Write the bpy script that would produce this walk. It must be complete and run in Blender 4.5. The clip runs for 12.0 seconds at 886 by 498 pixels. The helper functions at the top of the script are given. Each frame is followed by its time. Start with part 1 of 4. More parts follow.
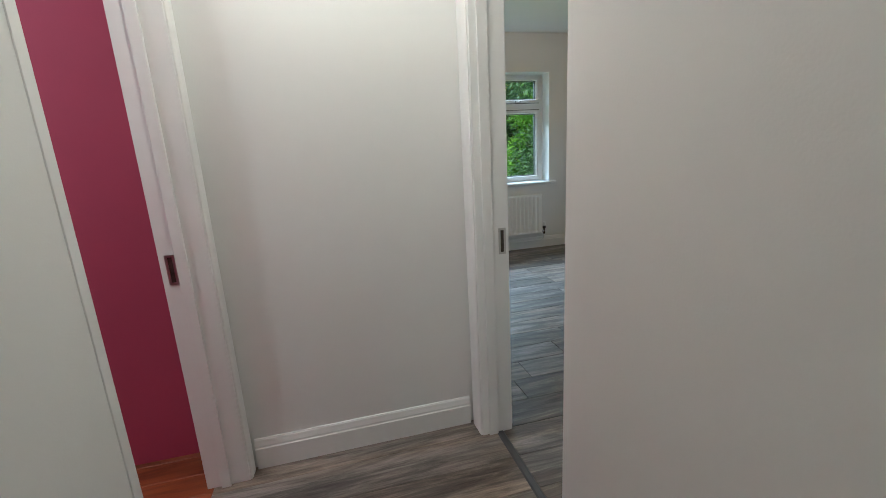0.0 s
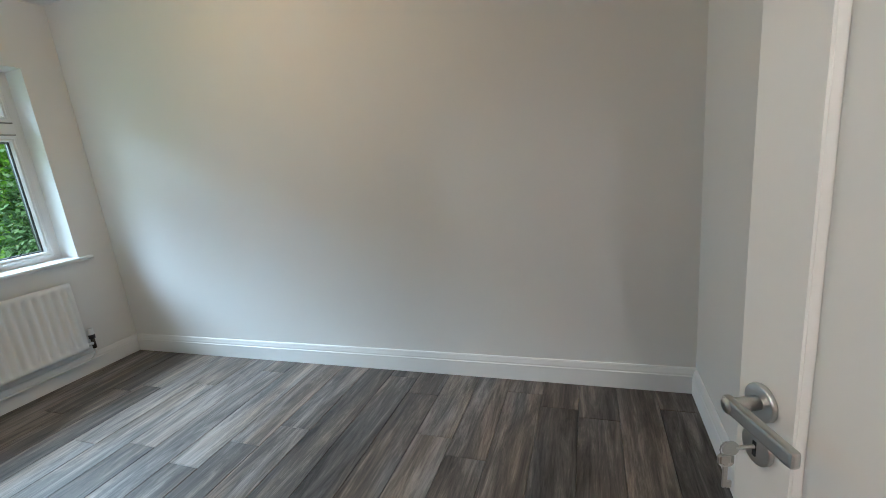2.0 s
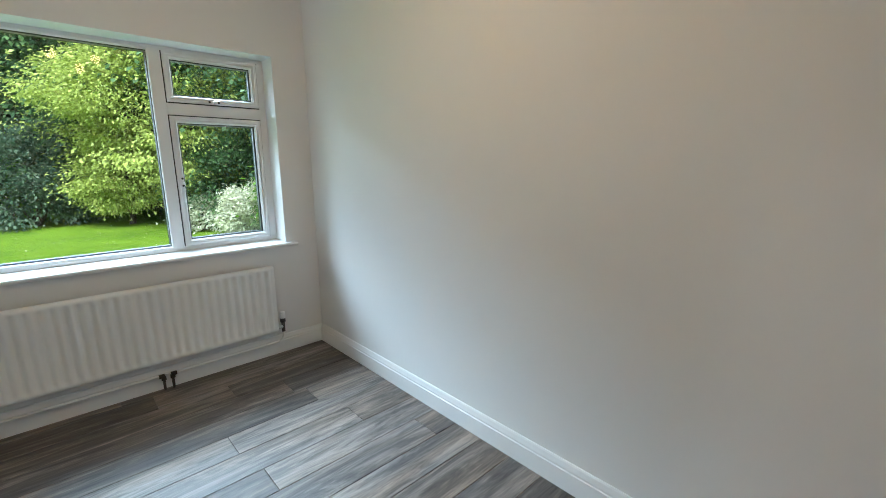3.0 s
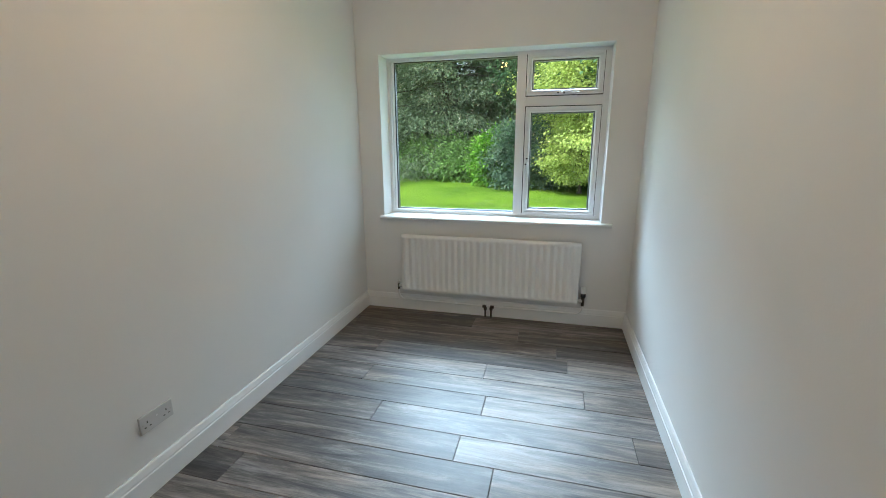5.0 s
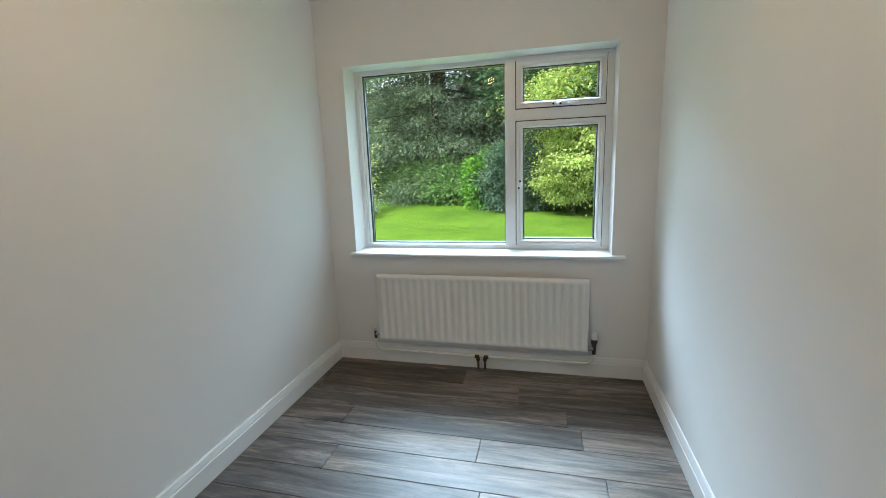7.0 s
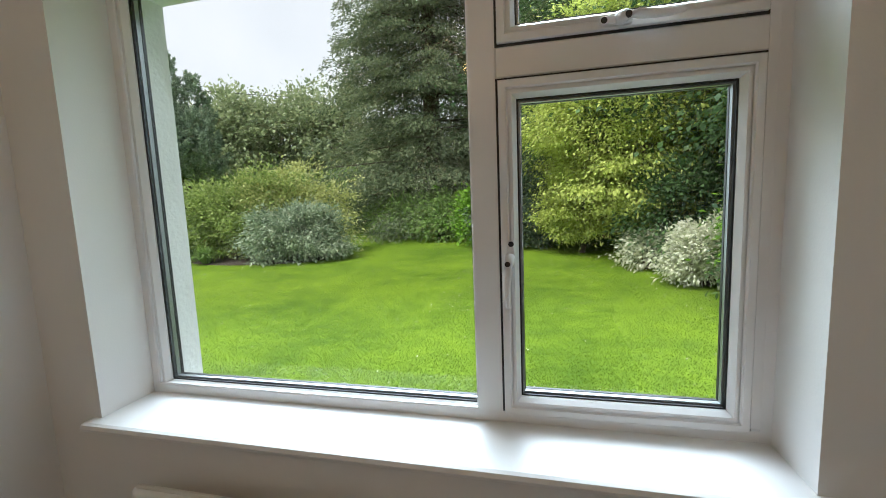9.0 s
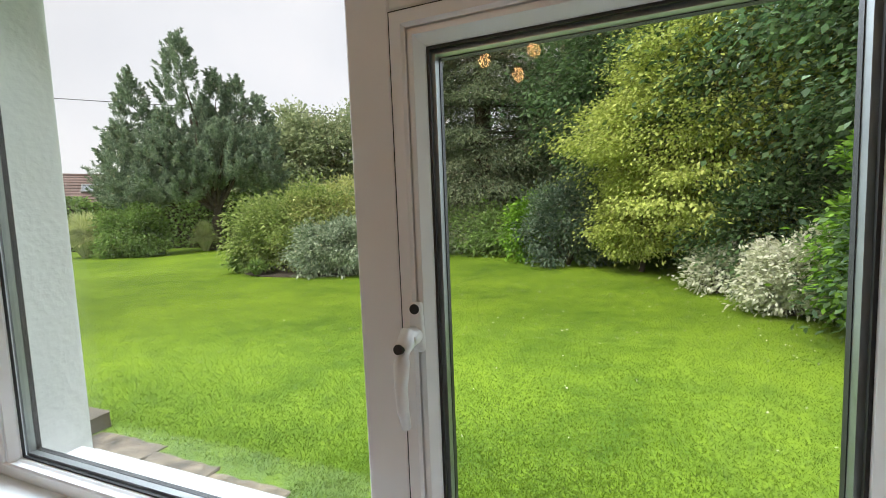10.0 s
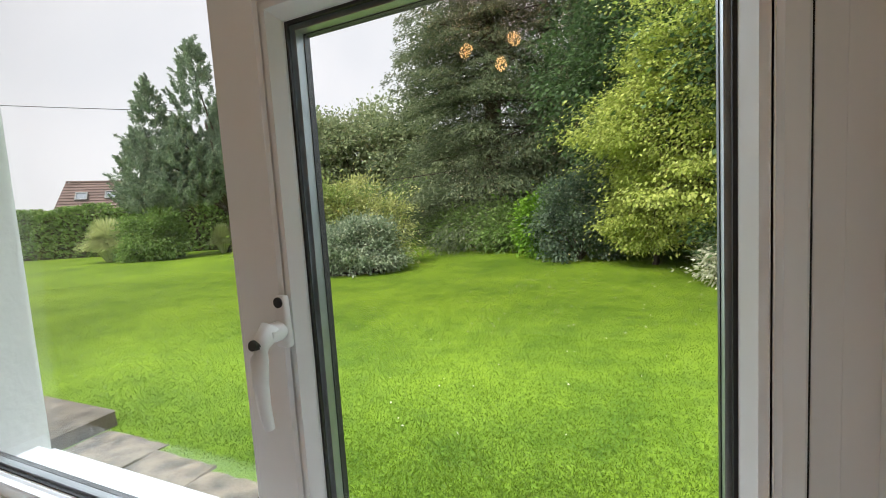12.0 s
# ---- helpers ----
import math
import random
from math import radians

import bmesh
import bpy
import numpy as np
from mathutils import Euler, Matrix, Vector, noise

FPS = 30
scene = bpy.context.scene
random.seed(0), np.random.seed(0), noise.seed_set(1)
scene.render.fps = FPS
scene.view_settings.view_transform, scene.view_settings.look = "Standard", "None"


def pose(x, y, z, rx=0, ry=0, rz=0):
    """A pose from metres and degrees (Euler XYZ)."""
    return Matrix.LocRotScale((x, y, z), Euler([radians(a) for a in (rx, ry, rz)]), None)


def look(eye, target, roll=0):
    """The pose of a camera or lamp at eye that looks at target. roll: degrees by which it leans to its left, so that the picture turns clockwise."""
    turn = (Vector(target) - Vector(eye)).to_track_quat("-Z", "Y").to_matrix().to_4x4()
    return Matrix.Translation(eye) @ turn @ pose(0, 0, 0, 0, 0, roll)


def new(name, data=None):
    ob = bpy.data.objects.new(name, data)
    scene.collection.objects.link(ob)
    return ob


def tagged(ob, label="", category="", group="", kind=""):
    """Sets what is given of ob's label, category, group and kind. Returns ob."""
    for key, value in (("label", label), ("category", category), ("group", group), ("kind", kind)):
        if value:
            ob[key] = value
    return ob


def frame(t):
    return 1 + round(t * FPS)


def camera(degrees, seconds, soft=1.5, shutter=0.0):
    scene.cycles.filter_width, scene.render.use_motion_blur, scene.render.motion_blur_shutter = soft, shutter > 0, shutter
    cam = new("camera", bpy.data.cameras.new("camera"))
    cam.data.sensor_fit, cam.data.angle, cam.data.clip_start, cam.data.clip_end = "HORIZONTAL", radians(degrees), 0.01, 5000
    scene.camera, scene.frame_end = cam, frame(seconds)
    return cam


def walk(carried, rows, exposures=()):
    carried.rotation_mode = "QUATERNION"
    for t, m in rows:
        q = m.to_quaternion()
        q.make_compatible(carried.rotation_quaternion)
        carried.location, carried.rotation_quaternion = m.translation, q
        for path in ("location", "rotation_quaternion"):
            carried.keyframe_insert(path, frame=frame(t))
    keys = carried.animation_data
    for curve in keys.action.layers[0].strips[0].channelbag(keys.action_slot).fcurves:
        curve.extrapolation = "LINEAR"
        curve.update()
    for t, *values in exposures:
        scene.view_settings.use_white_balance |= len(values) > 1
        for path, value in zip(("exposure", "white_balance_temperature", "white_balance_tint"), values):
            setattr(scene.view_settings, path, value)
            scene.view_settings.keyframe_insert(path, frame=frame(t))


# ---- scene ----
cam = camera(92.7, 12.0, soft=0.9)
PATH = [
    (0, (0.28, -0.346, 1.215), (0.759, 1.541, 0.758), -3.2),
    (0.5, (0.301, 0.128, 1.212), (1.26, 1.815, 0.727), -3.8),
    (0.7, (0.365, 0.297, 1.196), (1.508, 1.862, 0.704), -3.4),
    (0.9, (0.409, 0.403, 1.205), (1.726, 1.821, 0.703), -5.0),
    (1, (0.438, 0.477, 1.202), (1.855, 1.796, 0.699), -4.8),
    (1.1, (0.478, 0.544, 1.203), (1.991, 1.747, 0.691), -4.4),
    (1.5, (0.663, 0.732, 1.192), (2.423, 1.544, 0.699), -5.3),
    (1.7, (0.754, 0.796, 1.211), (2.588, 1.491, 0.751), -5.0),
    (1.9, (0.869, 0.923, 1.223), (2.725, 1.525, 0.786), -5.2),
    (2, (0.95, 0.936, 1.231), (2.783, 1.6, 0.785), -6.0),
    (2.1, (1.041, 0.958, 1.206), (2.855, 1.684, 0.779), -5.5),
    (2.3, (1.178, 1.047, 1.229), (2.934, 1.904, 0.8), -4.6),
    (2.5, (1.289, 1.122, 1.244), (2.963, 2.134, 0.83), -3.4),
    (3, (1.601, 1.357, 1.331), (2.938, 2.788, 0.927), -0.3),
    (3.5, (1.91, 1.414, 1.445), (2.623, 3.222, 0.975), 0.5),
    (3.7, (1.952, 1.441, 1.417), (2.462, 3.32, 0.956), 1.0),
    (5.3, (2.502, 0.964, 1.357), (1.936, 2.819, 0.87), -0.9),
    (5.5, (2.516, 0.941, 1.356), (1.939, 2.794, 0.871), -1.0),
    (6, (2.516, 0.962, 1.357), (1.963, 2.827, 0.892), -1.2),
    (6.5, (2.468, 1.219, 1.377), (1.955, 3.102, 0.94), -1.8),
    (7, (2.397, 1.573, 1.352), (1.923, 3.477, 0.967), -2.1),
    (7.2, (2.386, 1.74, 1.345), (1.903, 3.643, 0.965), -2.4),
    (8.8, (2.302, 3.221, 1.355), (1.837, 5.148, 1.087), -2.3),
    (9, (2.31, 3.384, 1.349), (1.832, 5.311, 1.113), -2.3),
    (9.5, (2.35, 3.703, 1.36), (1.749, 5.602, 1.177), -2.1),
    (10, (2.458, 3.889, 1.357), (1.732, 5.746, 1.192), -2.2),
    (10.5, (2.521, 3.962, 1.337), (1.714, 5.783, 1.164), -2.4),
    (11, (2.561, 3.973, 1.334), (1.732, 5.784, 1.152), -3.1),
    (11.5, (2.601, 3.991, 1.334), (1.786, 5.808, 1.153), -3.6),
    (12, (2.612, 3.991, 1.333), (1.814, 5.817, 1.16), -3.6),
]
EXPOSURES = [(0, 0.27, 5250, 0), (0.5, 0.10, 5200, 1), (0.9, 0.18, 5000, 1), (1.5, 0.62, 5050, 1), (2.2, 0.68, 5400, 2), (7.2, 0.64, 5450, 2), (8.8, 0.02, 6100, 9), (9.5, -0.15, 6400, 12), (10.2, -0.08, 6500, 14), (12, -0.10, 6500, 14)]
walk(cam, [(t, look(eye, target, roll)) for t, eye, target, roll in PATH], EXPOSURES)

# ---- world and lights ----
world = bpy.data.worlds.new("overcast_sky")
scene.world = world
world.use_nodes = True
wn = world.node_tree.nodes
wl = world.node_tree.links
sky = wn.new("ShaderNodeTexSky")
sky.sky_type = "NISHITA"
sky.sun_disc = False
sky.sun_elevation = radians(48)
sky.sun_rotation = radians(200)
cloud = wn.new("ShaderNodeTexNoise")
cloud.inputs["Scale"].default_value = 2.2
cloud.inputs["Detail"].default_value = 5
ramp = wn.new("ShaderNodeValToRGB")
ramp.color_ramp.elements[0].position = 0.3
ramp.color_ramp.elements[0].color = (0.80, 0.83, 0.86, 1)
ramp.color_ramp.elements[1].position = 0.7
ramp.color_ramp.elements[1].color = (1.0, 1.0, 1.0, 1)
scale_up = wn.new("ShaderNodeVectorMath")
scale_up.operation = "SCALE"
scale_up.inputs["Scale"].default_value = 12.5
mix = wn.new("ShaderNodeMixRGB")
mix.inputs[0].default_value = 0.9
back = wn["Background"]
back.inputs["Strength"].default_value = 0.1
wl.new(cloud.outputs["Fac"], ramp.inputs["Fac"])
wl.new(ramp.outputs["Color"], scale_up.inputs[0])
wl.new(sky.outputs["Color"], mix.inputs[1])
wl.new(scale_up.outputs[0], mix.inputs[2])
wl.new(mix.outputs[0], back.inputs["Color"])


def lamp(name, kind, m, energy, color, **more):
    data = bpy.data.lights.new(name, kind)
    data.energy, data.color = energy, color
    if kind == "AREA":
        data.shape, data.size, data.size_y = "RECTANGLE", more["size"], more["size_y"]
    elif kind == "SUN":
        data.angle = more["angle"]
    else:
        data.shadow_soft_size = more.get("soft", 0.03)
    ob = new(name, data)
    ob.matrix_world = m
    return ob


# sun behind thick cloud, high over the back of the house
lamp("sun", "SUN", look((0, 0, 20), (2.9, 5.9, 11.0)), 5.0, (1.0, 0.96, 0.88), angle=radians(30))
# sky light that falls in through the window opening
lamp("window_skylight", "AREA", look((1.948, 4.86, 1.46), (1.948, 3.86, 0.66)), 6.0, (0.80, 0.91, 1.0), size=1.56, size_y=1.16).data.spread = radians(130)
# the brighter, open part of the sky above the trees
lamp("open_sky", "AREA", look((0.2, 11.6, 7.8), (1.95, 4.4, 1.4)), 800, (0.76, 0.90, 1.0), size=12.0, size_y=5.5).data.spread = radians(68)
# the bulbs of the bedroom fitting, and the hall downlights
WARM = (1.0, 0.87, 0.68)
BULBS = ((1.80, 2.47, 2.235), (1.98, 2.40, 2.15), (2.09, 2.52, 2.225))
for bulb in BULBS:
    lamp("bulb_light", "POINT", pose(*bulb), 0.8, WARM, soft=0.012)
lamp("hall_downlight_light", "POINT", pose(0.33, 0.75, 2.34), 15, (1.0, 0.85, 0.67), soft=0.04)
# unseen fill without a fitting, added to brighten the pink room
lamp("pink_room_fill", "POINT", pose(-1.5, 0.6, 2.2), 24, (1.0, 0.9, 0.8), soft=0.1)


# ---- materials ----
def material(name):
    m = bpy.data.materials.new(name)
    m.use_nodes = True
    return m, m.node_tree.nodes, m.node_tree.links, m.node_tree.nodes["Principled BSDF"]


def paint(name, color, rough=0.6, vary=0.04, scale=3.0, bump=0.02, grain=350.0, metal=0.0):
    """A painted or plain surface with faint clouding and fine relief."""
    m, n, l, b = material(name)
    b.inputs["Roughness"].default_value = rough
    b.inputs["Metallic"].default_value = metal
    co = n.new("ShaderNodeTexCoord")
    big = n.new("ShaderNodeTexNoise")
    big.inputs["Scale"].default_value = scale
    big.inputs["Detail"].default_value = 4
    r = n.new("ShaderNodeValToRGB")
    r.color_ramp.elements[0].color = (*[c * (1 - vary) for c in color], 1)
    r.color_ramp.elements[1].color = (*[min(1, c * (1 + vary)) for c in color], 1)
    r.color_ramp.elements[0].position, r.color_ramp.elements[1].position = 0.3, 0.7
    fine = n.new("ShaderNodeTexNoise")
    fine.inputs["Scale"].default_value = grain
    fine.inputs["Detail"].default_value = 2
    bp = n.new("ShaderNodeBump")
    bp.inputs["Strength"].default_value = bump * 5
    bp.inputs["Distance"].default_value = 0.001
    l.new(co.outputs["Object"], big.inputs["Vector"])
    l.new(co.outputs["Object"], fine.inputs["Vector"])
    l.new(big.outputs["Fac"], r.inputs["Fac"])
    l.new(r.outputs["Color"], b.inputs["Base Color"])
    l.new(fine.outputs["Fac"], bp.inputs["Height"])
    l.new(bp.outputs["Normal"], b.inputs["Normal"])
    return m


def plank_material(name, dark, mid, light, rough=0.42):
    """Weathered wood boards: streaky grain along local x, each board its own tone."""
    m, n, l, b = material(name)
    co = n.new("ShaderNodeTexCoord")
    info = n.new("ShaderNodeObjectInfo")
    off = n.new("ShaderNodeVectorMath")
    off.operation = "SCALE"
    off.inputs[0].default_value = (37.0, 53.0, 19.0)
    l.new(info.outputs["Random"], off.inputs["Scale"])
    add = n.new("ShaderNodeVectorMath")
    l.new(co.outputs["Object"], add.inputs[0])
    l.new(off.outputs[0], add.inputs[1])

    def streak(sx, sy, detail, rough_):
        mp = n.new("ShaderNodeMapping")
        mp.inputs["Scale"].default_value = (sx, sy, 1)
        t = n.new("ShaderNodeTexNoise")
        t.inputs["Scale"].default_value = 1.0
        t.inputs["Detail"].default_value = detail
        t.inputs["Roughness"].default_value = rough_
        t.inputs["Distortion"].default_value = 0.6
        l.new(add.outputs[0], mp.inputs["Vector"])
        l.new(mp.outputs[0], t.inputs["Vector"])
        return t.outputs["Fac"]

    wide, fine, hue = streak(1.7, 15.0, 7, 0.74), streak(5.0, 80.0, 5, 0.75), streak(0.8, 6.0, 2, 0.5)
    knots = n.new("ShaderNodeTexVoronoi")
    kmap = n.new("ShaderNodeMapping")
    kmap.inputs["Scale"].default_value = (2.4, 7.0, 1)
    l.new(add.outputs[0], kmap.inputs["Vector"])
    l.new(kmap.outputs[0], knots.inputs["Vector"])
    knots.inputs["Scale"].default_value = 1.0
    kr = n.new("ShaderNodeValToRGB")
    kr.color_ramp.elements[0].position, kr.color_ramp.elements[1].position = 0.02, 0.11
    kr.color_ramp.elements[0].color = (0.45, 0.43, 0.42, 1)
    l.new(knots.outputs["Distance"], kr.inputs["Fac"])
    s = n.new("ShaderNodeMath")
    s.operation = "MULTIPLY_ADD"
    s.inputs[1].default_value = 0.95
    l.new(wide, s.inputs[0])
    tone = n.new("ShaderNodeMath")
    tone.operation = "MULTIPLY_ADD"
    tone.inputs[1].default_value, tone.inputs[2].default_value = 0.13, -0.065
    l.new(info.outputs["Random"], tone.inputs[0])
    s2 = n.new("ShaderNodeMath")
    s2.operation = "MULTIPLY_ADD"
    s2.inputs[1].default_value = 0.34
    l.new(fine, s2.inputs[0])
    l.new(tone.outputs[0], s2.inputs[2])
    l.new(s2.outputs[0], s.inputs[2])
    r = n.new("ShaderNodeValToRGB")
    r.color_ramp.elements[0].position, r.color_ramp.elements[0].color = 0.45, (*dark, 1)
    r.color_ramp.elements[1].position, r.color_ramp.elements[1].color = 0.85, (*light, 1)
    e = r.color_ramp.elements.new(0.63)
    e.color = (*mid, 1)
    l.new(s.outputs[0], r.inputs["Fac"])
    mul = n.new("ShaderNodeMixRGB")
    mul.blend_type = "MULTIPLY"
    mul.inputs[0].default_value = 1.0
    l.new(r.outputs["Color"], mul.inputs[1])
    l.new(kr.outputs["Color"], mul.inputs[2])
    hr = n.new("ShaderNodeValToRGB")
    hr.color_ramp.elements[0].position, hr.color_ramp.elements[0].color = 0.35, (0.94, 0.98, 1.04, 1)
    hr.color_ramp.elements[1].position, hr.color_ramp.elements[1].color = 0.65, (1.07, 0.98, 0.89, 1)
    l.new(hue, hr.inputs["Fac"])
    tint = n.new("ShaderNodeMixRGB")
    tint.blend_type = "MULTIPLY"
    tint.inputs[0].default_value = 1.0
    l.new(mul.outputs[0], tint.inputs[1])
    l.new(hr.outputs["Color"], tint.inputs[2])
    l.new(tint.outputs[0], b.inputs["Base Color"])
    rr = n.new("ShaderNodeMapRange")
    rr.inputs["To Min"].default_value, rr.inputs["To Max"].default_value = rough - 0.08, rough + 0.12
    l.new(fine, rr.inputs["Value"])
    l.new(rr.outputs[0], b.inputs["Roughness"])
    bp = n.new("ShaderNodeBump")
    bp.inputs["Strength"].default_value, bp.inputs["Distance"].default_value = 0.25, 0.0015
    l.new(fine, bp.inputs["Height"])
    l.new(bp.outputs["Normal"], b.inputs["Normal"])
    return m


def leaf_material(name, low, high, sheen=0.45):
    m, n, l, b = material(name)
    geo = n.new("ShaderNodeNewGeometry")
    co = n.new("ShaderNodeTexCoord")
    big = n.new("ShaderNodeTexNoise")
    big.inputs["Scale"].default_value = 0.9
    big.inputs["Detail"].default_value = 3
    l.new(co.outputs["Object"], big.inputs["Vector"])
    s = n.new("ShaderNodeMath")
    s.operation = "MULTIPLY_ADD"
    s.inputs[1].default_value = 0.55
    l.new(geo.outputs["Random Per Island"], s.inputs[0])
    half = n.new("ShaderNodeMath")
    half.operation = "MULTIPLY"
    half.inputs[1].default_value = 0.5
    l.new(big.outputs["Fac"], half.inputs[0])
    l.new(half.outputs[0], s.inputs[2])
    r = n.new("ShaderNodeValToRGB")
    r.color_ramp.elements[0].position, r.color_ramp.elements[0].color = 0.2, (*low, 1)
    r.color_ramp.elements[1].position, r.color_ramp.elements[1].color = 0.85, (*high, 1)
    l.new(s.outputs[0], r.inputs["Fac"])
    l.new(r.outputs["Color"], b.inputs["Base Color"])
    b.inputs["Roughness"].default_value = sheen
    b.inputs["Specular IOR Level"].default_value = 0.22
    tr = n.new("ShaderNodeBsdfTranslucent")
    l.new(r.outputs["Color"], tr.inputs["Color"])
    mx = n.new("ShaderNodeMixShader")
    mx.inputs[0].default_value = 0.38
    l.new(b.outputs[0], mx.inputs[1])
    l.new(tr.outputs[0], mx.inputs[2])
    l.new(mx.outputs[0], n["Material Output"].inputs["Surface"])
    return m


def lawn_material():
    m, n, l, b = material("lawn_grass")
    co = n.new("ShaderNodeTexCoord")
    facs = []
    for sc, det in ((0.35, 4), (3.0, 5), (45.0, 3)):
        t = n.new("ShaderNodeTexNoise")
        t.inputs["Scale"].default_value, t.inputs["Detail"].default_value = sc, det
        t.inputs["Roughness"].default_value = 0.65
        l.new(co.outputs["Object"], t.inputs["Vector"])
        facs.append(t.outputs["Fac"])
    a = n.new("ShaderNodeMath")
    a.operation = "MULTIPLY_ADD"
    a.inputs[1].default_value = 0.45
    l.new(facs[0], a.inputs[0])
    c = n.new("ShaderNodeMath")
    c.operation = "MULTIPLY_ADD"
    c.inputs[1].default_value = 0.3
    l.new(facs[1], c.inputs[0])
    d = n.new("ShaderNodeMath")
    d.operation = "MULTIPLY"
    d.inputs[1].default_value = 0.35
    l.new(facs[2], d.inputs[0])
    l.new(d.outputs[0], c.inputs[2])
    l.new(c.outputs[0], a.inputs[2])
    r = n.new("ShaderNodeValToRGB")
    r.color_ramp.elements[0].position, r.color_ramp.elements[0].color = 0.43, (0.066, 0.138, 0.010, 1)
    r.color_ramp.elements[1].position, r.color_ramp.elements[1].color = 0.65, (0.215, 0.335, 0.022, 1)
    l.new(a.outputs[0], r.inputs["Fac"])
    l.new(r.outputs["Color"], b.inputs["Base Color"])
    b.inputs["Roughness"].default_value = 0.8
    b.inputs["Specular IOR Level"].default_value = 0.15
    bp = n.new("ShaderNodeBump")
    bp.inputs["Strength"].default_value, bp.inputs["Distance"].default_value = 0.6, 0.03
    l.new(facs[2], bp.inputs["Height"])
    l.new(bp.outputs["Normal"], b.inputs["Normal"])
    return m


def glass_material():
    m, n, l, b = material("window_glass")
    n.remove(b)
    tr = n.new("ShaderNodeBsdfTransparent")
    tr.inputs["Color"].default_value = (0.985, 0.99, 0.985, 1)
    gl = n.new("ShaderNodeBsdfGlossy")
    gl.inputs["Roughness"].default_value = 0.0
    fr = n.new("ShaderNodeLayerWeight")
    fr.inputs["Blend"].default_value = 0.5
    pw = n.new("ShaderNodeMath")
    pw.operation = "POWER"
    pw.inputs[1].default_value = 5.0
    ad = n.new("ShaderNodeMath")
    ad.operation = "MULTIPLY_ADD"
    ad.inputs[1].default_value, ad.inputs[2].default_value = 0.9, 0.022
    l.new(fr.outputs["Facing"], pw.inputs[0])
    l.new(pw.outputs[0], ad.inputs[0])
    mx = n.new("ShaderNodeMixShader")
    l.new(ad.outputs[0], mx.inputs[0])
    l.new(tr.outputs[0], mx.inputs[1])
    l.new(gl.outputs[0], mx.inputs[2])
    l.new(mx.outputs[0], n["Material Output"].inputs["Surface"])
    return m


def glow(name, color, strength):
    m, n, l, b = material(name)
    b.inputs["Base Color"].default_value = (*color, 1)
    b.inputs["Emission Color"].default_value = (*color, 1)
    b.inputs["Emission Strength"].default_value = strength
    return m


WALL = paint("white_wall_emulsion", (0.80, 0.795, 0.78), 0.75, 0.015, 1.6, 0.05, 220)
CEIL = paint("white_ceiling_emulsion", (0.84, 0.84, 0.83), 0.8, 0.015, 1.5, 0.05, 220)
TRIM = paint("white_satin_trim_paint", (0.83, 0.83, 0.82), 0.38, 0.02, 4, 0.02, 90)
DOOR = paint("white_satin_door_paint", (0.82, 0.805, 0.78), 0.42, 0.015, 3, 0.03, 120)
UPVC = paint("white_upvc", (0.80, 0.80, 0.80), 0.32, 0.02, 5, 0.005, 60)
RADP = paint("white_radiator_enamel", (0.84, 0.84, 0.82), 0.35, 0.015, 5, 0.01, 80)
PINK = paint("dark_pink_wall_emulsion", (0.40, 0.058, 0.12), 0.7, 0.05, 2, 0.05, 200)
RENDER_COAT = paint("white_masonry_paint", (0.62, 0.62, 0.59), 0.85, 0.05, 2.2, 0.4, 60)
STEEL = paint("satin_steel", (0.55, 0.54, 0.52), 0.28, 0.06, 12, 0.01, 200, 1.0)
DARK_STEEL = paint("dark_bronze_hinge", (0.06, 0.06, 0.065), 0.45, 0.2, 40, 0.03, 200, 0.6)
BLACK = paint("black_rubber_gasket", (0.015, 0.015, 0.016), 0.5, 0.2, 20, 0.02, 200)
SPACER = paint("grey_aluminium_spacer", (0.32, 0.34, 0.34), 0.4, 0.1, 30, 0.01, 200, 0.8)
TARNISH = paint("tarnished_brass", (0.08, 0.07, 0.058), 0.45, 0.25, 60, 0.03, 200, 0.7)
SOCKET = paint("pale_grey_plastic", (0.60, 0.60, 0.60), 0.35, 0.02, 10, 0.01, 100)
THRESH = paint("grey_aluminium_strip", (0.07, 0.072, 0.078), 0.45, 0.1, 20, 0.02, 300, 0.2)
SUBFLOOR = paint("dark_underlay", (0.03, 0.027, 0.024), 0.9, 0.2, 20)
OAK = plank_material("grey_weathered_oak", (0.030, 0.025, 0.022), (0.118, 0.100, 0.088), (0.36, 0.31, 0.27), 0.45)
REDWOOD = plank_material("red_brown_wood", (0.09, 0.02, 0.008), (0.2, 0.05, 0.018), (0.3, 0.09, 0.03))
GLASS = glass_material()
BULB_GLOW = glow("warm_bulb_glow", (1.0, 0.5, 0.18), 18)
LAWN = lawn_material()
# garden soil; its dark colour also stands for shade inside the hedge
SOIL_SHADE = paint("dark_soil_and_hedge_shade", (0.055, 0.042, 0.03), 0.95, 0.4, 9, 0.6, 40)
PAVING = paint("worn_sandstone_paving", (0.19, 0.148, 0.098), 0.9, 0.6, 8, 0.9, 28)
STONE = paint("grey_garden_stone", (0.17, 0.14, 0.105), 0.9, 0.4, 7, 0.6, 30)
BARK = paint("brown_tree_bark", (0.085, 0.066, 0.05), 0.95, 0.35, 6, 0.9, 25)
ROOF = paint("brown_roof_tile", (0.20, 0.14, 0.125), 0.8, 0.2, 1.2, 0.4, 20)
ROOF_GLASS = paint("roof_window_glass", (0.45, 0.5, 0.55), 0.08, 0.02, 2, 0.0, 50, 0.7)
CABLE = paint("black_cable", (0.03, 0.03, 0.03), 0.6, 0.1, 10)


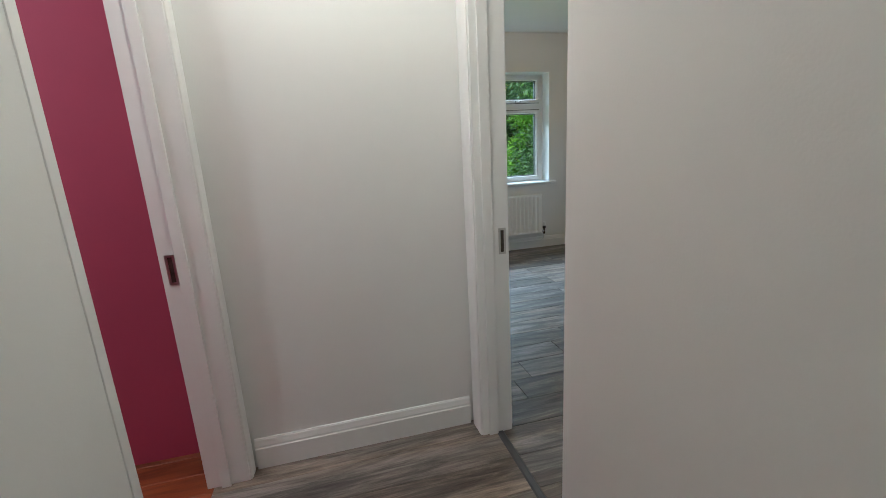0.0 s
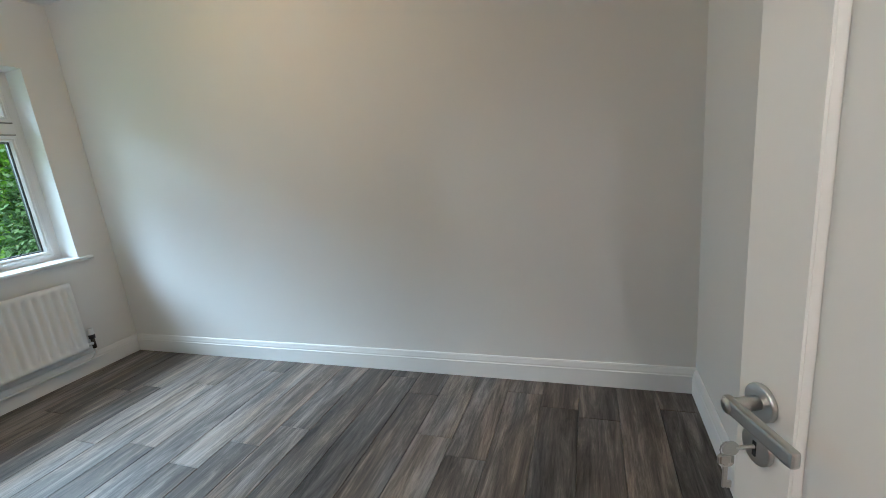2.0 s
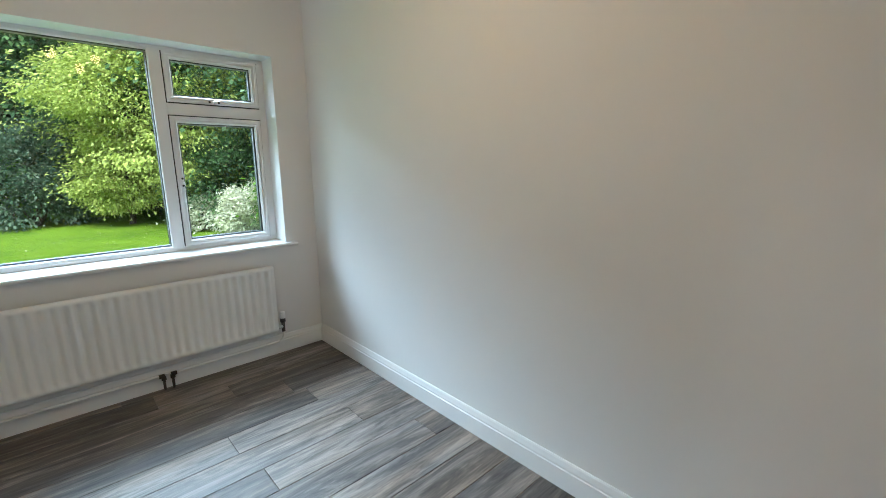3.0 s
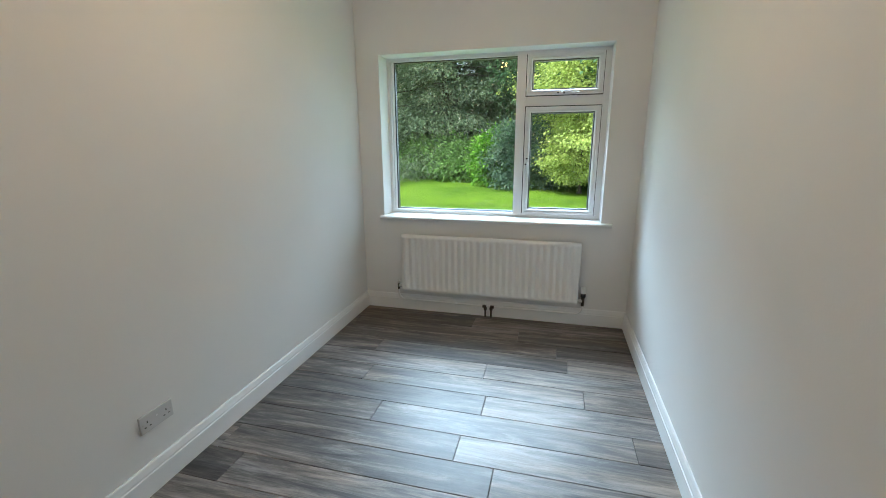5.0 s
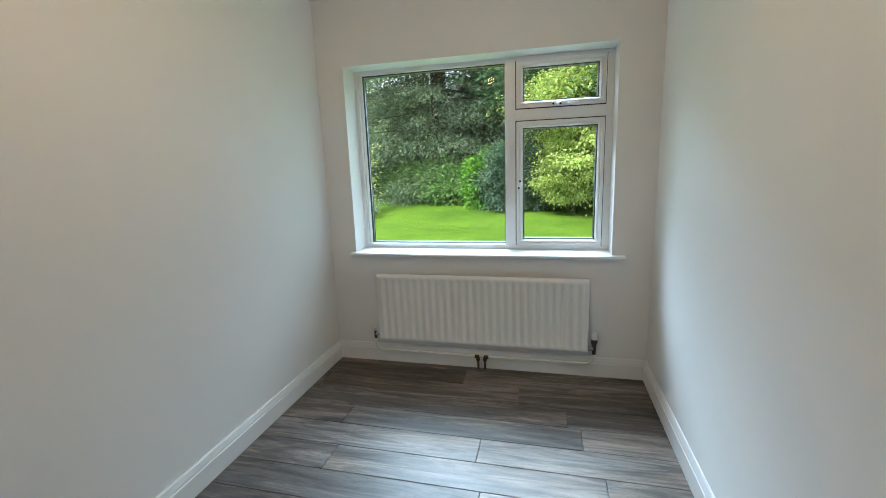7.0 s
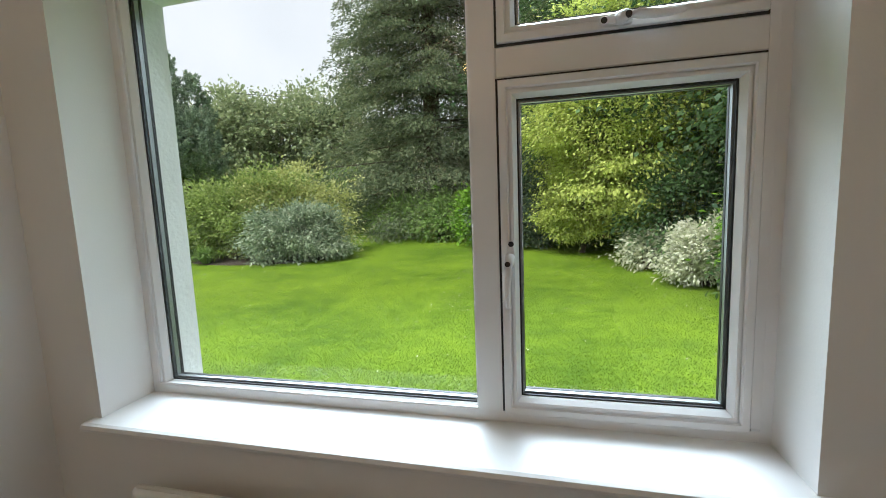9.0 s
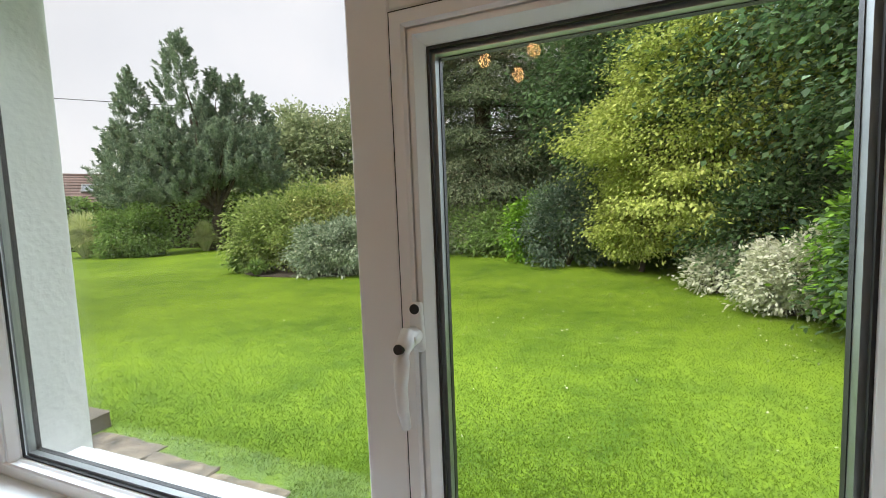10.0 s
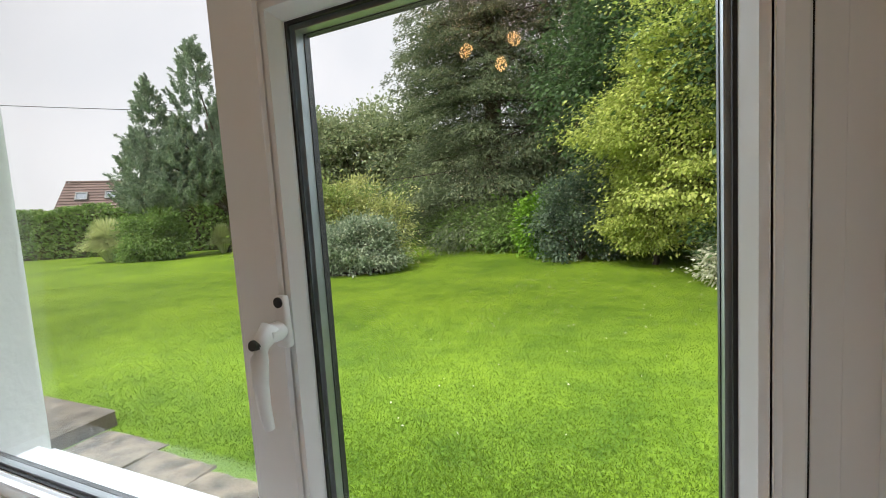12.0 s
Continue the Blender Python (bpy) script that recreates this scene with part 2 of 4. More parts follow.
# ---- mesh helpers ----
def link(name, bm, mat, parent=None, label="", smooth=False):
    me = bpy.data.meshes.new(name)
    bm.normal_update()
    bm.to_mesh(me)
    bm.free()
    me.materials.append(mat)
    if smooth:
        me.polygons.foreach_set("use_smooth", [True] * len(me.polygons))
    ob = new(name, me)
    if parent:
        ob.parent = parent
    if label:
        ob["label"] = label
    return ob


def part(name, bm, mat, parent, label="", smooth=False):
    return link(name, bm, mat, parent, label, smooth)


def setting(name, bm, mat, label, category, parent=None):
    return tagged(link(name, bm, mat, parent), label, category, kind="structure")


def thing(name, label, category, m=None, group="", kind=""):
    ob = new(name)
    if m is not None:
        ob.matrix_world = m
    return tagged(ob, label, category, group, kind)


def box(x0, x1, y0, y1, z0, z1, bevel=0.0, bm=None, seg=1):
    own = bmesh.new()
    bmesh.ops.create_cube(own, size=1)
    bmesh.ops.transform(own, verts=own.verts, matrix=Matrix.Translation(((x0 + x1) / 2, (y0 + y1) / 2, (z0 + z1) / 2)) @ Matrix.Diagonal((x1 - x0, y1 - y0, z1 - z0, 1)))
    if bevel:
        bmesh.ops.bevel(own, geom=own.edges[:], offset=bevel, segments=seg, affect="EDGES", profile=0.6)
    if bm is None:
        return own
    tmp = bpy.data.meshes.new("tmp")
    own.to_mesh(tmp)
    own.free()
    bm.from_mesh(tmp)
    bpy.data.meshes.remove(tmp)
    return bm


def cylinder(r, m, depth, seg=20, r2=None, bevel=0.0):
    bm = bmesh.new()
    bmesh.ops.create_cone(bm, cap_ends=True, segments=seg, radius1=r, radius2=r if r2 is None else r2, depth=depth)
    if bevel:
        rim = [e for e in bm.edges if all(len(f.verts) == 4 for f in e.link_faces) is False]
        bmesh.ops.bevel(bm, geom=rim, offset=bevel, segments=2, affect="EDGES", profile=0.6)
    bmesh.ops.transform(bm, verts=bm.verts, matrix=m)
    return bm


def prism(profile, axis, a, b):
    """A straight moulding: profile of (u, v) swept along axis 'x' (u=y, v=z) or 'y' (u=x, v=z) or 'z' (u=x, v=y)."""
    bm = bmesh.new()

    def at(u, v, w):
        return {"x": (w, u, v), "y": (u, w, v), "z": (u, v, w)}[axis]

    r0 = [bm.verts.new(at(u, v, a)) for u, v in profile]
    r1 = [bm.verts.new(at(u, v, b)) for u, v in profile]
    n = len(profile)
    for i in range(n):
        bm.faces.new((r0[i], r0[(i + 1) % n], r1[(i + 1) % n], r1[i]))
    bm.faces.new(r0[::-1])
    bm.faces.new(r1)
    bmesh.ops.recalc_face_normals(bm, faces=bm.faces)
    return bm


def ring(x0, x1, z0, z1, profile):
    """A mitred rectangular frame in the xz plane; profile is a closed loop of (inset, y)."""
    bm = bmesh.new()
    loops = []
    for d, y in profile:
        loops.append([bm.verts.new(p) for p in ((x0 + d, y, z0 + d), (x1 - d, y, z0 + d), (x1 - d, y, z1 - d), (x0 + d, y, z1 - d))])
    n = len(profile)
    for i in range(n):
        a, b = loops[i], loops[(i + 1) % n]
        for k in range(4):
            bm.faces.new((a[k], a[(k + 1) % 4], b[(k + 1) % 4], b[k]))
    bmesh.ops.recalc_face_normals(bm, faces=bm.faces)
    return bm


def tube(points, radii, seg=8):
    """A tapered tube through points."""
    bm = bmesh.new()
    pts = [Vector(p) for p in points]
    rings = []
    up = Vector((0.3, 0.2, 1)).normalized()
    for i, p in enumerate(pts):
        d = (pts[min(i + 1, len(pts) - 1)] - pts[max(i - 1, 0)]).normalized()
        side = d.cross(up)
        if side.length < 0.05:
            side = d.cross(Vector((1, 0, 0)))
        side.normalize()
        other = d.cross(side)
        r = radii[i] if isinstance(radii, (list, tuple)) else radii
        rings.append([bm.verts.new(p + r * (math.cos(a) * side + math.sin(a) * other)) for a in [2 * math.pi * k / seg for k in range(seg)]])
    for a, b in zip(rings, rings[1:]):
        for k in range(seg):
            bm.faces.new((a[k], a[(k + 1) % seg], b[(k + 1) % seg], b[k]))
    bm.faces.new(rings[0][::-1])
    bm.faces.new(rings[-1])
    bmesh.ops.recalc_face_normals(bm, faces=bm.faces)
    return bm


# ---- plan of the place (metres) ----
XL, XR, YS, YN, H = 0.932, 3.008, 0.487, 4.225, 2.40      # bedroom
HX0, HX1, HY0, HY1 = -0.15, 0.80, -1.7, 1.29              # hall
HWX = 0.737                                               # thicker hall wall south of the door
DY0, DY1, DH = 0.472, 1.170, 1.98                         # bedroom door opening
PY0, PY1 = 0.47, 1.22                                     # pink room door opening
WX0, WX1, WZ0, WZ1, YO = 1.117, 2.780, 0.765, 1.995, 4.575  # window opening, outer face of wall
GROUND = -0.30

# ---- structure ----
bm = box(XL, WX0, YN, YO, GROUND - 0.2, H)
box(WX1, XR, YN, YO, GROUND - 0.2, H, bm=bm)
box(WX0, WX1, YN, YO, WZ1, H, bm=bm)
box(WX0, WX1, YN, YO - 0.02, GROUND - 0.2, WZ0, bm=bm)
setting("wall_north", bm, WALL, "white painted plaster wall round the window", "wall")
setting("wall_east", box(XR, XR + 0.15, YS - 0.15, YO, GROUND - 0.2, H), WALL, "long plain white painted bedroom wall", "wall")
setting("wall_south", box(XL, XR, YS - 0.12, YS, -0.02, H), WALL, "plain white wall behind the open door", "wall")
bm = box(HX1, XL, DY1 + 0.03, YO, GROUND - 0.2, H)
box(HX1, XL, HY0, DY0 - 0.03, -0.02, H, bm=bm)
box(HX1, XL, DY0 - 0.03, DY1 + 0.03, DH + 0.03, H, bm=bm)
box(HWX, HX1, HY0, 0.42, -0.02, H, bm=bm)
setting("wall_west", bm, WALL, "white painted wall with the bedroom doorway", "wall")
setting("wall_hall_end", box(HX0 - 0.15, HX1, HY1, HY1 + 0.12, -0.02, H), WALL, "cream-white hall wall between two door frames", "wall")
bm = box(HX0 - 0.15, HX0, HY0, PY0, -0.02, H)
box(HX0 - 0.15, HX0, PY1 + 0.03, HY1, -0.02, H, bm=bm)
box(HX0 - 0.15, HX0, PY0, PY1 + 0.03, DH + 0.03, H, bm=bm)
setting("wall_hall_west", bm, WALL, "white hall wall with the doorway to the pink room", "wall")
setting("wall_hall_south", box(HX0 - 0.15, XL, HY0 - 0.12, HY0, -0.02, H), WALL, "plain white wall closing the hall", "wall")
setting("wall_pink_north", box(-2.6, HX0 - 0.15, 1.47, 1.59, -0.02, H), PINK, "dark pink painted wall of the next room", "wall")
setting("wall_pink_west", box(-2.72, -2.6, -0.9, 1.59, -0.02, H), PINK, "dark pink painted wall", "wall")
setting("wall_pink_south", box(-2.6, HX0 - 0.15, -1.02, -0.9, -0.02, H), PINK, "dark pink painted wall", "wall")
setting("ceiling", box(-2.8, XR + 0.15, HY0 - 0.12, YO, H, H + 0.14), CEIL, "flat white painted ceiling", "ceiling")
floor = setting("floor", box(HX0 - 0.15, XR, HY0, YN, -0.05, -0.011), SUBFLOOR, "grey weathered oak plank floor", "floor")
pink_floor = setting("floor_pink_room", box(-2.6, HX0 - 0.15, -0.9, 1.47, -0.05, -0.011), SUBFLOOR, "red-brown wooden floor of the pink room", "floor")
# masonry skin outside, round the window
bm = box(-3.0, WX0 - 0.012, YO, YO + 0.012, GROUND - 0.2, H + 0.14)
box(WX1 + 0.012, XR + 0.3, YO, YO + 0.012, GROUND - 0.2, H + 0.14, bm=bm)
box(WX0 - 0.012, WX1 + 0.012, YO, YO + 0.012, WZ1 + 0.012, H + 0.14, bm=bm)
box(WX0 - 0.012, WX1 + 0.012, YO, YO + 0.012, GROUND - 0.2, WZ0 - 0.06, bm=bm)
box(WX0 - 0.012, WX0 + 0.003, 4.47, YO, WZ0 - 0.06, WZ1, bm=bm)
box(WX1 - 0.003, WX1 + 0.012, 4.47, YO, WZ0 - 0.06, WZ1, bm=bm)
setting("wall_outside", bm, RENDER_COAT, "white painted rough masonry outside the window", "wall")

# skirting boards
SK, SKT = 0.128, 0.018


def skirting(axis, at, side, a, b, label="white moulded skirting board"):
    t = SKT * side
    prof = [(at, 0.0), (at + t, 0.0), (at + t, 0.088), (at + 0.8 * t, 0.092), (at + 0.8 * t, 0.1), (at + 0.62 * t, 0.112), (at + 0.5 * t, 0.122), (at + 0.3 * t, SK), (at, SK)]
    return setting("baseboard", prism(prof, axis, a, b), TRIM, label, "skirting board")


skirting("x", YN, -1, XL, XR)
skirting("y", XR, -1, YS, YN - SKT)
skirting("y", XL, 1, DY1 + 0.035, YN - SKT)
skirting("x", YS, 1, XL + 0.09, XR - SKT)
skirting("x", HY1, -1, HX0 + 0.022, HX1 - 0.022)
skirting("y", HWX, -1, HY0, 0.42)
skirting("y", HX0, 1, HY0, PY0 - 0.002)

# door linings, stops and architraves
LIN = 0.03


def lining(name, x0, x1, y0, y1, label):
    bm = box(x0, x1, y1, y1 + LIN, 0, DH + LIN, 0.0015)
    box(x0, x1, y0 - LIN, y0, 0, DH + LIN, 0.0015, bm=bm)
    box(x0, x1, y0, y1, DH, DH + LIN, 0.0015, bm=bm)
    return setting(name, bm, TRIM, label, "door frame")


frame_bed = lining("door_1", HX1 - 0.002, XL + 0.002, DY0, DY1, "white painted bedroom door lining with steel strike plate")
frame_pink = lining("door_2", HX0 - 0.152, HX0 + 0.002, PY0 + LIN, PY1, "white painted door lining of the pink room")
stop = box(XL - 0.105, XL - 0.065, DY1 - 0.008, DY1 - 0.0005, 0, DH - 0.011, 0.001)
box(XL - 0.105, XL - 0.065, DY0 + 0.0005, DY0 + 0.008, 0, DH - 0.011, 0.001, bm=stop)
box(XL - 0.105, XL - 0.065, DY0 + 0.0005, DY1 - 0.0005, DH - 0.011, DH - 0.0005, 0.001, bm=stop)
part("door_stop", stop, TRIM, frame_bed)
stop = box(HX0 - 0.10, HX0 - 0.065, PY1 - 0.011, PY1 - 0.0005, 0, DH - 0.011, 0.001)
part("door_stop", stop, TRIM, frame_pink)


def architrave(x, side, y0, y1, wide=0.07, wide_n=None, flat=1.0):
    """A moulded surround on the wall plane x, standing out to the given side."""
    t = side * 0.022
    wn_ = wide if wide_n is None else wide_n
    for a, w, s in ((y1 + 0.006, wn_, 1), (y0 + 0.002 if wide else y0, wide, -1)):
        t = side * 0.022 * flat if s < 0 else side * 0.012
        prof = [(x, a), (x + 0.6 * t, a), (x + 0.85 * t, a + s * 0.008), (x + 0.85 * t, a + s * w * 0.45), (x + t, a + s * w * 0.6), (x + t, a + s * w * 0.92), (x + 0.7 * t, a + s * w), (x, a + s * w)]
        if w > 0.01:
            setting("trim", prism(prof, "z", 0, DH + 0.006 + wide), TRIM, "white moulded architrave round the doorway", "architrave")
    top = [(x, DH + 0.006), (x + 0.6 * t, DH + 0.006), (x + 0.85 * t, DH + 0.014), (x + t, DH + 0.05), (x + t, DH + 0.006 + wide), (x, DH + 0.006 + wide)]
    setting("trim", prism(top, "y", y0 - 0.006, y1 + 0.006), TRIM, "white moulded architrave over the doorway", "architrave")


architrave(HX1, -1, DY0, DY1, 0.05, 0.1, 0.15)

architrave(HX0, 1, PY0, PY1, 0.0, 0.055)


def strike_plate(x, y, z, parent):
    """A steel strike plate let into a lining that faces south."""
    p = part("strike_plate", ring(x - 0.015, x + 0.015, z - 0.052, z + 0.052, [(0, y), (0, y - 0.003), (0.008, y - 0.003), (0.008, y)]), STEEL, parent, "brushed steel strike plate")
    part("latch_hole", box(x - 0.007, x + 0.007, y - 0.001, y - 0.0004, z - 0.044, z + 0.044), TARNISH, p)


strike_plate(0.906, DY1, 0.853, frame_bed)
strike_plate(-0.268, PY1, 0.87, frame_pink)
setting("threshold_strip", prism([(0.862, 0.0), (0.868, 0.005), (0.888, 0.005), (0.894, 0.0)], "y", DY0, DY1), THRESH, "grey metal threshold strip across the doorway", "threshold")


# ---- bedroom door ----
def door_leaf(w, h):
    """An open single-panel door; local x runs from the hinge, local +y is the hall face."""
    d = thing("bedroom_door", "white painted single-panel door standing open into bedroom", "door")
    t, st = 0.038, 0.098
    bm = box(0, st, -t, 0, 0.006, h, 0.002)
    box(w - st, w, -t, 0, 0.006, h, 0.002, bm=bm)
    box(st, w - st, -t, 0, 0.006, 0.2, 0.002, bm=bm)
    box(st, w - st, -t, 0, h - 0.11, h, 0.002, bm=bm)
    part("door_frame", bm, DOOR, d)
    pan = ring(st - 0.001, w - st + 0.001, 0.199, h - 0.109, [(0, -0.001), (0.005, -0.012), (0.016, -0.012), (0.022, -0.006), (0.022, -t + 0.006), (0.016, -t + 0.012), (0.005, -t + 0.012), (0, -t + 0.001)])
    part("moulding", pan, DOOR, d)
    part("panel", box(st + 0.018, w - st - 0.018, -t + 0.006, -0.006, 0.215, h - 0.125), DOOR, d)
    for face, s in ((0.0, 1), (-t, -1)):
        hx, hz = w - 0.047, 0.870
        m = Matrix.Translation((hx, face + s * 0.004, hz)) @ pose(0, 0, 0, 90)
        lever = part("lever_handle", cylinder(0.0255, m, 0.008, 28, bevel=0.002), STEEL, d, "satin steel lever handle on round rose", True)
        neck = tube([(hx, face, hz), (hx, face + s * 0.03, hz), (hx, face + s * 0.05, hz)], [0.0095, 0.0095, 0.0098], 14)
        part("neck", neck, STEEL, lever, smooth=True)
        bar = box(hx - 0.105, hx + 0.011, face + s * 0.043 - 0.006, face + s * 0.043 + 0.006, hz - 0.0105, hz + 0.0105, 0.004, seg=2)
        part("lever", bar, STEEL, lever)
        m2 = Matrix.Translation((hx, face + s * 0.004, hz - 0.066)) @ pose(0, 0, 0, 90)
        esc = part("key_escutcheon", cylinder(0.0255, m2, 0.008, 28, bevel=0.002), STEEL, d, "satin steel key escutcheon", True)
        part("keyhole", box(hx - 0.003, hx + 0.003, min(face + s * 0.0078, face + s * 0.009), max(face + s * 0.0078, face + s * 0.009), hz - 0.08, hz - 0.058), BLACK, esc)
    key = part("key", tube([(w - 0.047, 0.004, 0.804), (w - 0.047, 0.034, 0.804)], 0.003, 8), STEEL, d, "small steel key in the lock")
    part("key_bow", cylinder(0.011, Matrix.Translation((w - 0.047, 0.040, 0.804)) @ pose(0, 0, 0, 0, 90), 0.003, 16), STEEL, key)
    loop_ = [(w - 0.047, 0.046 + 0.008 * math.sin(a), 0.804 + 0.011 * math.cos(a)) for a in [k * math.pi / 6 for k in range(13)]]
    part("key_ring", tube(loop_, 0.001, 5), STEEL, key)
    spare = box(w - 0.0485, w - 0.0455, 0.0425, 0.0495, 0.743, 0.783, 0.001)
    box(w - 0.0485, w - 0.0455, 0.037, 0.044, 0.743, 0.753, bm=spare)
    box(w - 0.0485, w - 0.0455, 0.036, 0.056, 0.778, 0.797, 0.004, bm=spare)
    part("spare_key", spare, STEEL, key)
    for z in (0.2, 0.935, 1.75):
        hg = box(-0.0035, 0.0005, -t + 0.003, -0.001, z - 0.044, z + 0.044)
        hinge = part("hinge", hg, DARK_STEEL, d, "dark bronze butt hinge")
        part("knuckle", cylinder(0.0062, pose(-0.004, -t - 0.004, z), 0.088, 12), DARK_STEEL, hinge, smooth=True)
        for k in (-0.03, 0.0, 0.03):
            part("screw", cylinder(0.0035, Matrix.Translation((-0.0038, -0.018, z + k)) @ pose(0, 0, 0, 0, 90), 0.001, 10), STEEL, hinge)
    return d


DOOR_TURN = 19.0
leaf = door_leaf(0.692, DH - 0.004)
leaf.matrix_world = pose(XL, DY0 + 0.046, 0, 0, 0, DOOR_TURN)
for z in (0.2, 0.935, 1.75):
    plate = part("hinge_plate", box(XL - 0.034, XL + 0.003, DY0 - 0.0005, DY0 + 0.0015, z - 0.044, z + 0.044), DARK_STEEL, frame_bed, "dark bronze hinge plate")
    for k in (-0.03, 0.0, 0.03):
        part("screw", cylinder(0.0035, Matrix.Translation((XL - 0.018, DY0 + 0.002, z + k)) @ pose(0, 0, 0, 90), 0.001, 10), STEEL, plate)

# ---- window ----
FY = 4.388  # room face of the frame
win = tagged(new("window_1"), "white plastic window with fixed pane, casement and fanlight", "window", kind="structure")
frame_prof = [(0, FY), (0.030, FY), (0.034, FY + 0.004), (0.046, FY + 0.024), (0.046, FY + 0.062), (0.0, FY + 0.062)]
# fixed light takes in the left part; the mullion and transom close the rest
outer = ring(WX0 - 0.004, WX1 + 0.004, 0.789, WZ1 + 0.004, [(0, FY), (0.026, FY), (0.030, FY + 0.003), (0.030, FY + 0.062), (0, FY + 0.062)])
wframe = part("window_frame", outer, UPVC, win)
part("mullion", prism([(2.138, FY), (2.198, FY), (2.202, FY + 0.004), (2.202, FY + 0.062), (2.134, FY + 0.062), (2.134, FY + 0.004)], "z", 0.8155, WZ1 - 0.0225), UPVC, win)
part("transom", prism([(FY, 1.618), (FY, 1.680), (FY + 0.004, 1.684), (FY + 0.062, 1.684), (FY + 0.062, 1.614), (FY + 0.004, 1.614)], "x", 2.2025, WX1 - 0.0415), UPVC, win)


def bead_and_glass(x0, x1, z0, z1, parent, wide=0.016, front=FY + 0.002):
    part("glazing_bead", ring(x0, x1, z0, z1, [(0, front), (wide * 0.5, front), (wide, front + 0.016), (wide, front + 0.022), (0, front + 0.022)]), UPVC, parent)
    part("gasket", ring(x0 + wide - 0.004, x1 - wide + 0.004, z0 + wide - 0.004, z1 - wide + 0.004, [(0, front + 0.021), (0.0075, front + 0.021), (0.0075, front + 0.0255), (0, front + 0.0255)]), BLACK, parent)
    part("spacer_bar", ring(x0 + wide - 0.002, x1 - wide + 0.002, z0 + wide - 0.002, z1 - wide + 0.002, [(0, front + 0.030), (0.010, front + 0.030), (0.010, front + 0.044), (0, front + 0.044)]), SPACER, parent)
    part("gasket", ring(x0 + wide - 0.004, x1 - wide + 0.004, z0 + wide - 0.004, z1 - wide + 0.004, [(0, front + 0.044), (0.013, front + 0.044), (0.013, front + 0.054), (0, front + 0.054)]), BLACK, parent)
    pane = part("pane", box(x0 + 0.004, x1 - 0.004, front + 0.0258, front + 0.0298, z0 + 0.004, z1 - 0.004), GLASS, parent)
    pane.visible_shadow = False


def sash(x0, x1, z0, z1, name):
    s = part(name, ring(x0, x1, z0, z1, [(0.003, FY + 0.05), (0.003, FY - 0.008), (0.005, FY - 0.010), (0.019, FY - 0.010), (0.023, FY - 0.006), (0.026, FY - 0.006), (0.026, FY + 0.05)]), UPVC, win)
    part("seal", ring(x0, x1, z0, z1, [(-0.003, FY + 0.001), (0.0035, FY + 0.001), (0.0035, FY + 0.008), (-0.003, FY + 0.008)]), BLACK, s)
    bead_and_glass(x0 + 0.0245, x1 - 0.0245, z0 + 0.0245, z1 - 0.0245, s, 0.018, FY - 0.006)
    return s


bead_and_glass(WX0 + 0.032, 2.154, 0.804, WZ1 - 0.010, win, 0.018, FY + 0.004)
case = sash(2.202, WX1 - 0.042, 0.812, 1.612, "casement")
fan = sash(2.202, WX1 - 0.042, 1.686, WZ1 - 0.022, "fanlight")
part("frame_stile", prism([(WX1 - 0.041, FY), (WX1 - 0.0225, FY), (WX1 - 0.0225, FY + 0.06), (WX1 - 0.041, FY + 0.06)], "z", 0.82, WZ1 - 0.028), UPVC, wframe)


def window_handle(parent, m):
    """An espagnolette handle: lever points along local -z, base on the local y=0 plane, room side -y."""
    base = box(-0.0105, 0.0105, -0.011, 0, -0.034, 0.030, 0.005, seg=3)
    for v in base.verts:
        if v.co.z > 0.01:
            v.co.x *= 0.78
    hub = cylinder(0.0115, Matrix.Translation((-0.002, -0.02, -0.012)) @ pose(0, 0, 0, 90), 0.026, 20, bevel=0.003)
    pts = [(-0.002, -0.024, -0.004), (-0.003, -0.036, -0.018), (-0.006, -0.041, -0.038), (-0.009, -0.040, -0.068), (-0.009, -0.038, -0.098), (-0.006, -0.036, -0.124)]
    lever = tube(pts, [0.0112, 0.0115, 0.0102, 0.0088, 0.0076, 0.0060], 12)
    cap = cylinder(0.0065, Matrix.Translation((0.0, -0.0115, 0.022)) @ pose(0, 0, 0, 90), 0.002, 14)
    lock = cylinder(0.0062, Matrix.Translation((-0.006, -0.0455, -0.020)) @ pose(0, 0, 0, 78), 0.008, 14)
    for b in (base, hub, lever, cap, lock):
        bmesh.ops.transform(b, verts=b.verts, matrix=m)
    h = part("handle", base, UPVC, parent, "white window handle with black key button", True)
    part("hub", hub, UPVC, h, smooth=True)
    part("lever", lever, UPVC, h, smooth=True)
    part("screw_cap", cap, BLACK, h)
    part("key_button", lock, BLACK, h)


window_handle(win, pose(2.229, FY - 0.010, 1.216))
window_handle(win, pose(2.452, FY - 0.010, 1.703, 0, -90, 0))
nose = [(FY + 0.002, 0.764), (FY + 0.002, 0.789), (4.196, 0.789), (4.187, 0.786), (4.183, 0.777), (4.187, 0.768), (4.196, 0.764)]
setting("window_board", prism(nose, "x", 1.092, 2.852), TRIM, "white gloss window board with rounded nose", "window sill")
setting("outer_sill", prism([(FY + 0.06, 0.70), (FY + 0.06, 0.752), (YO + 0.018, 0.735), (YO + 0.022, 0.70)], "x", WX0 - 0.008, WX1 + 0.008), RENDER_COAT, "white painted sloping outside sill", "window sill")

# ---- radiator ----
RX0, RX1, RZ0, RZ1, RY = 1.275, 2.655, 0.180, 0.650, 4.148


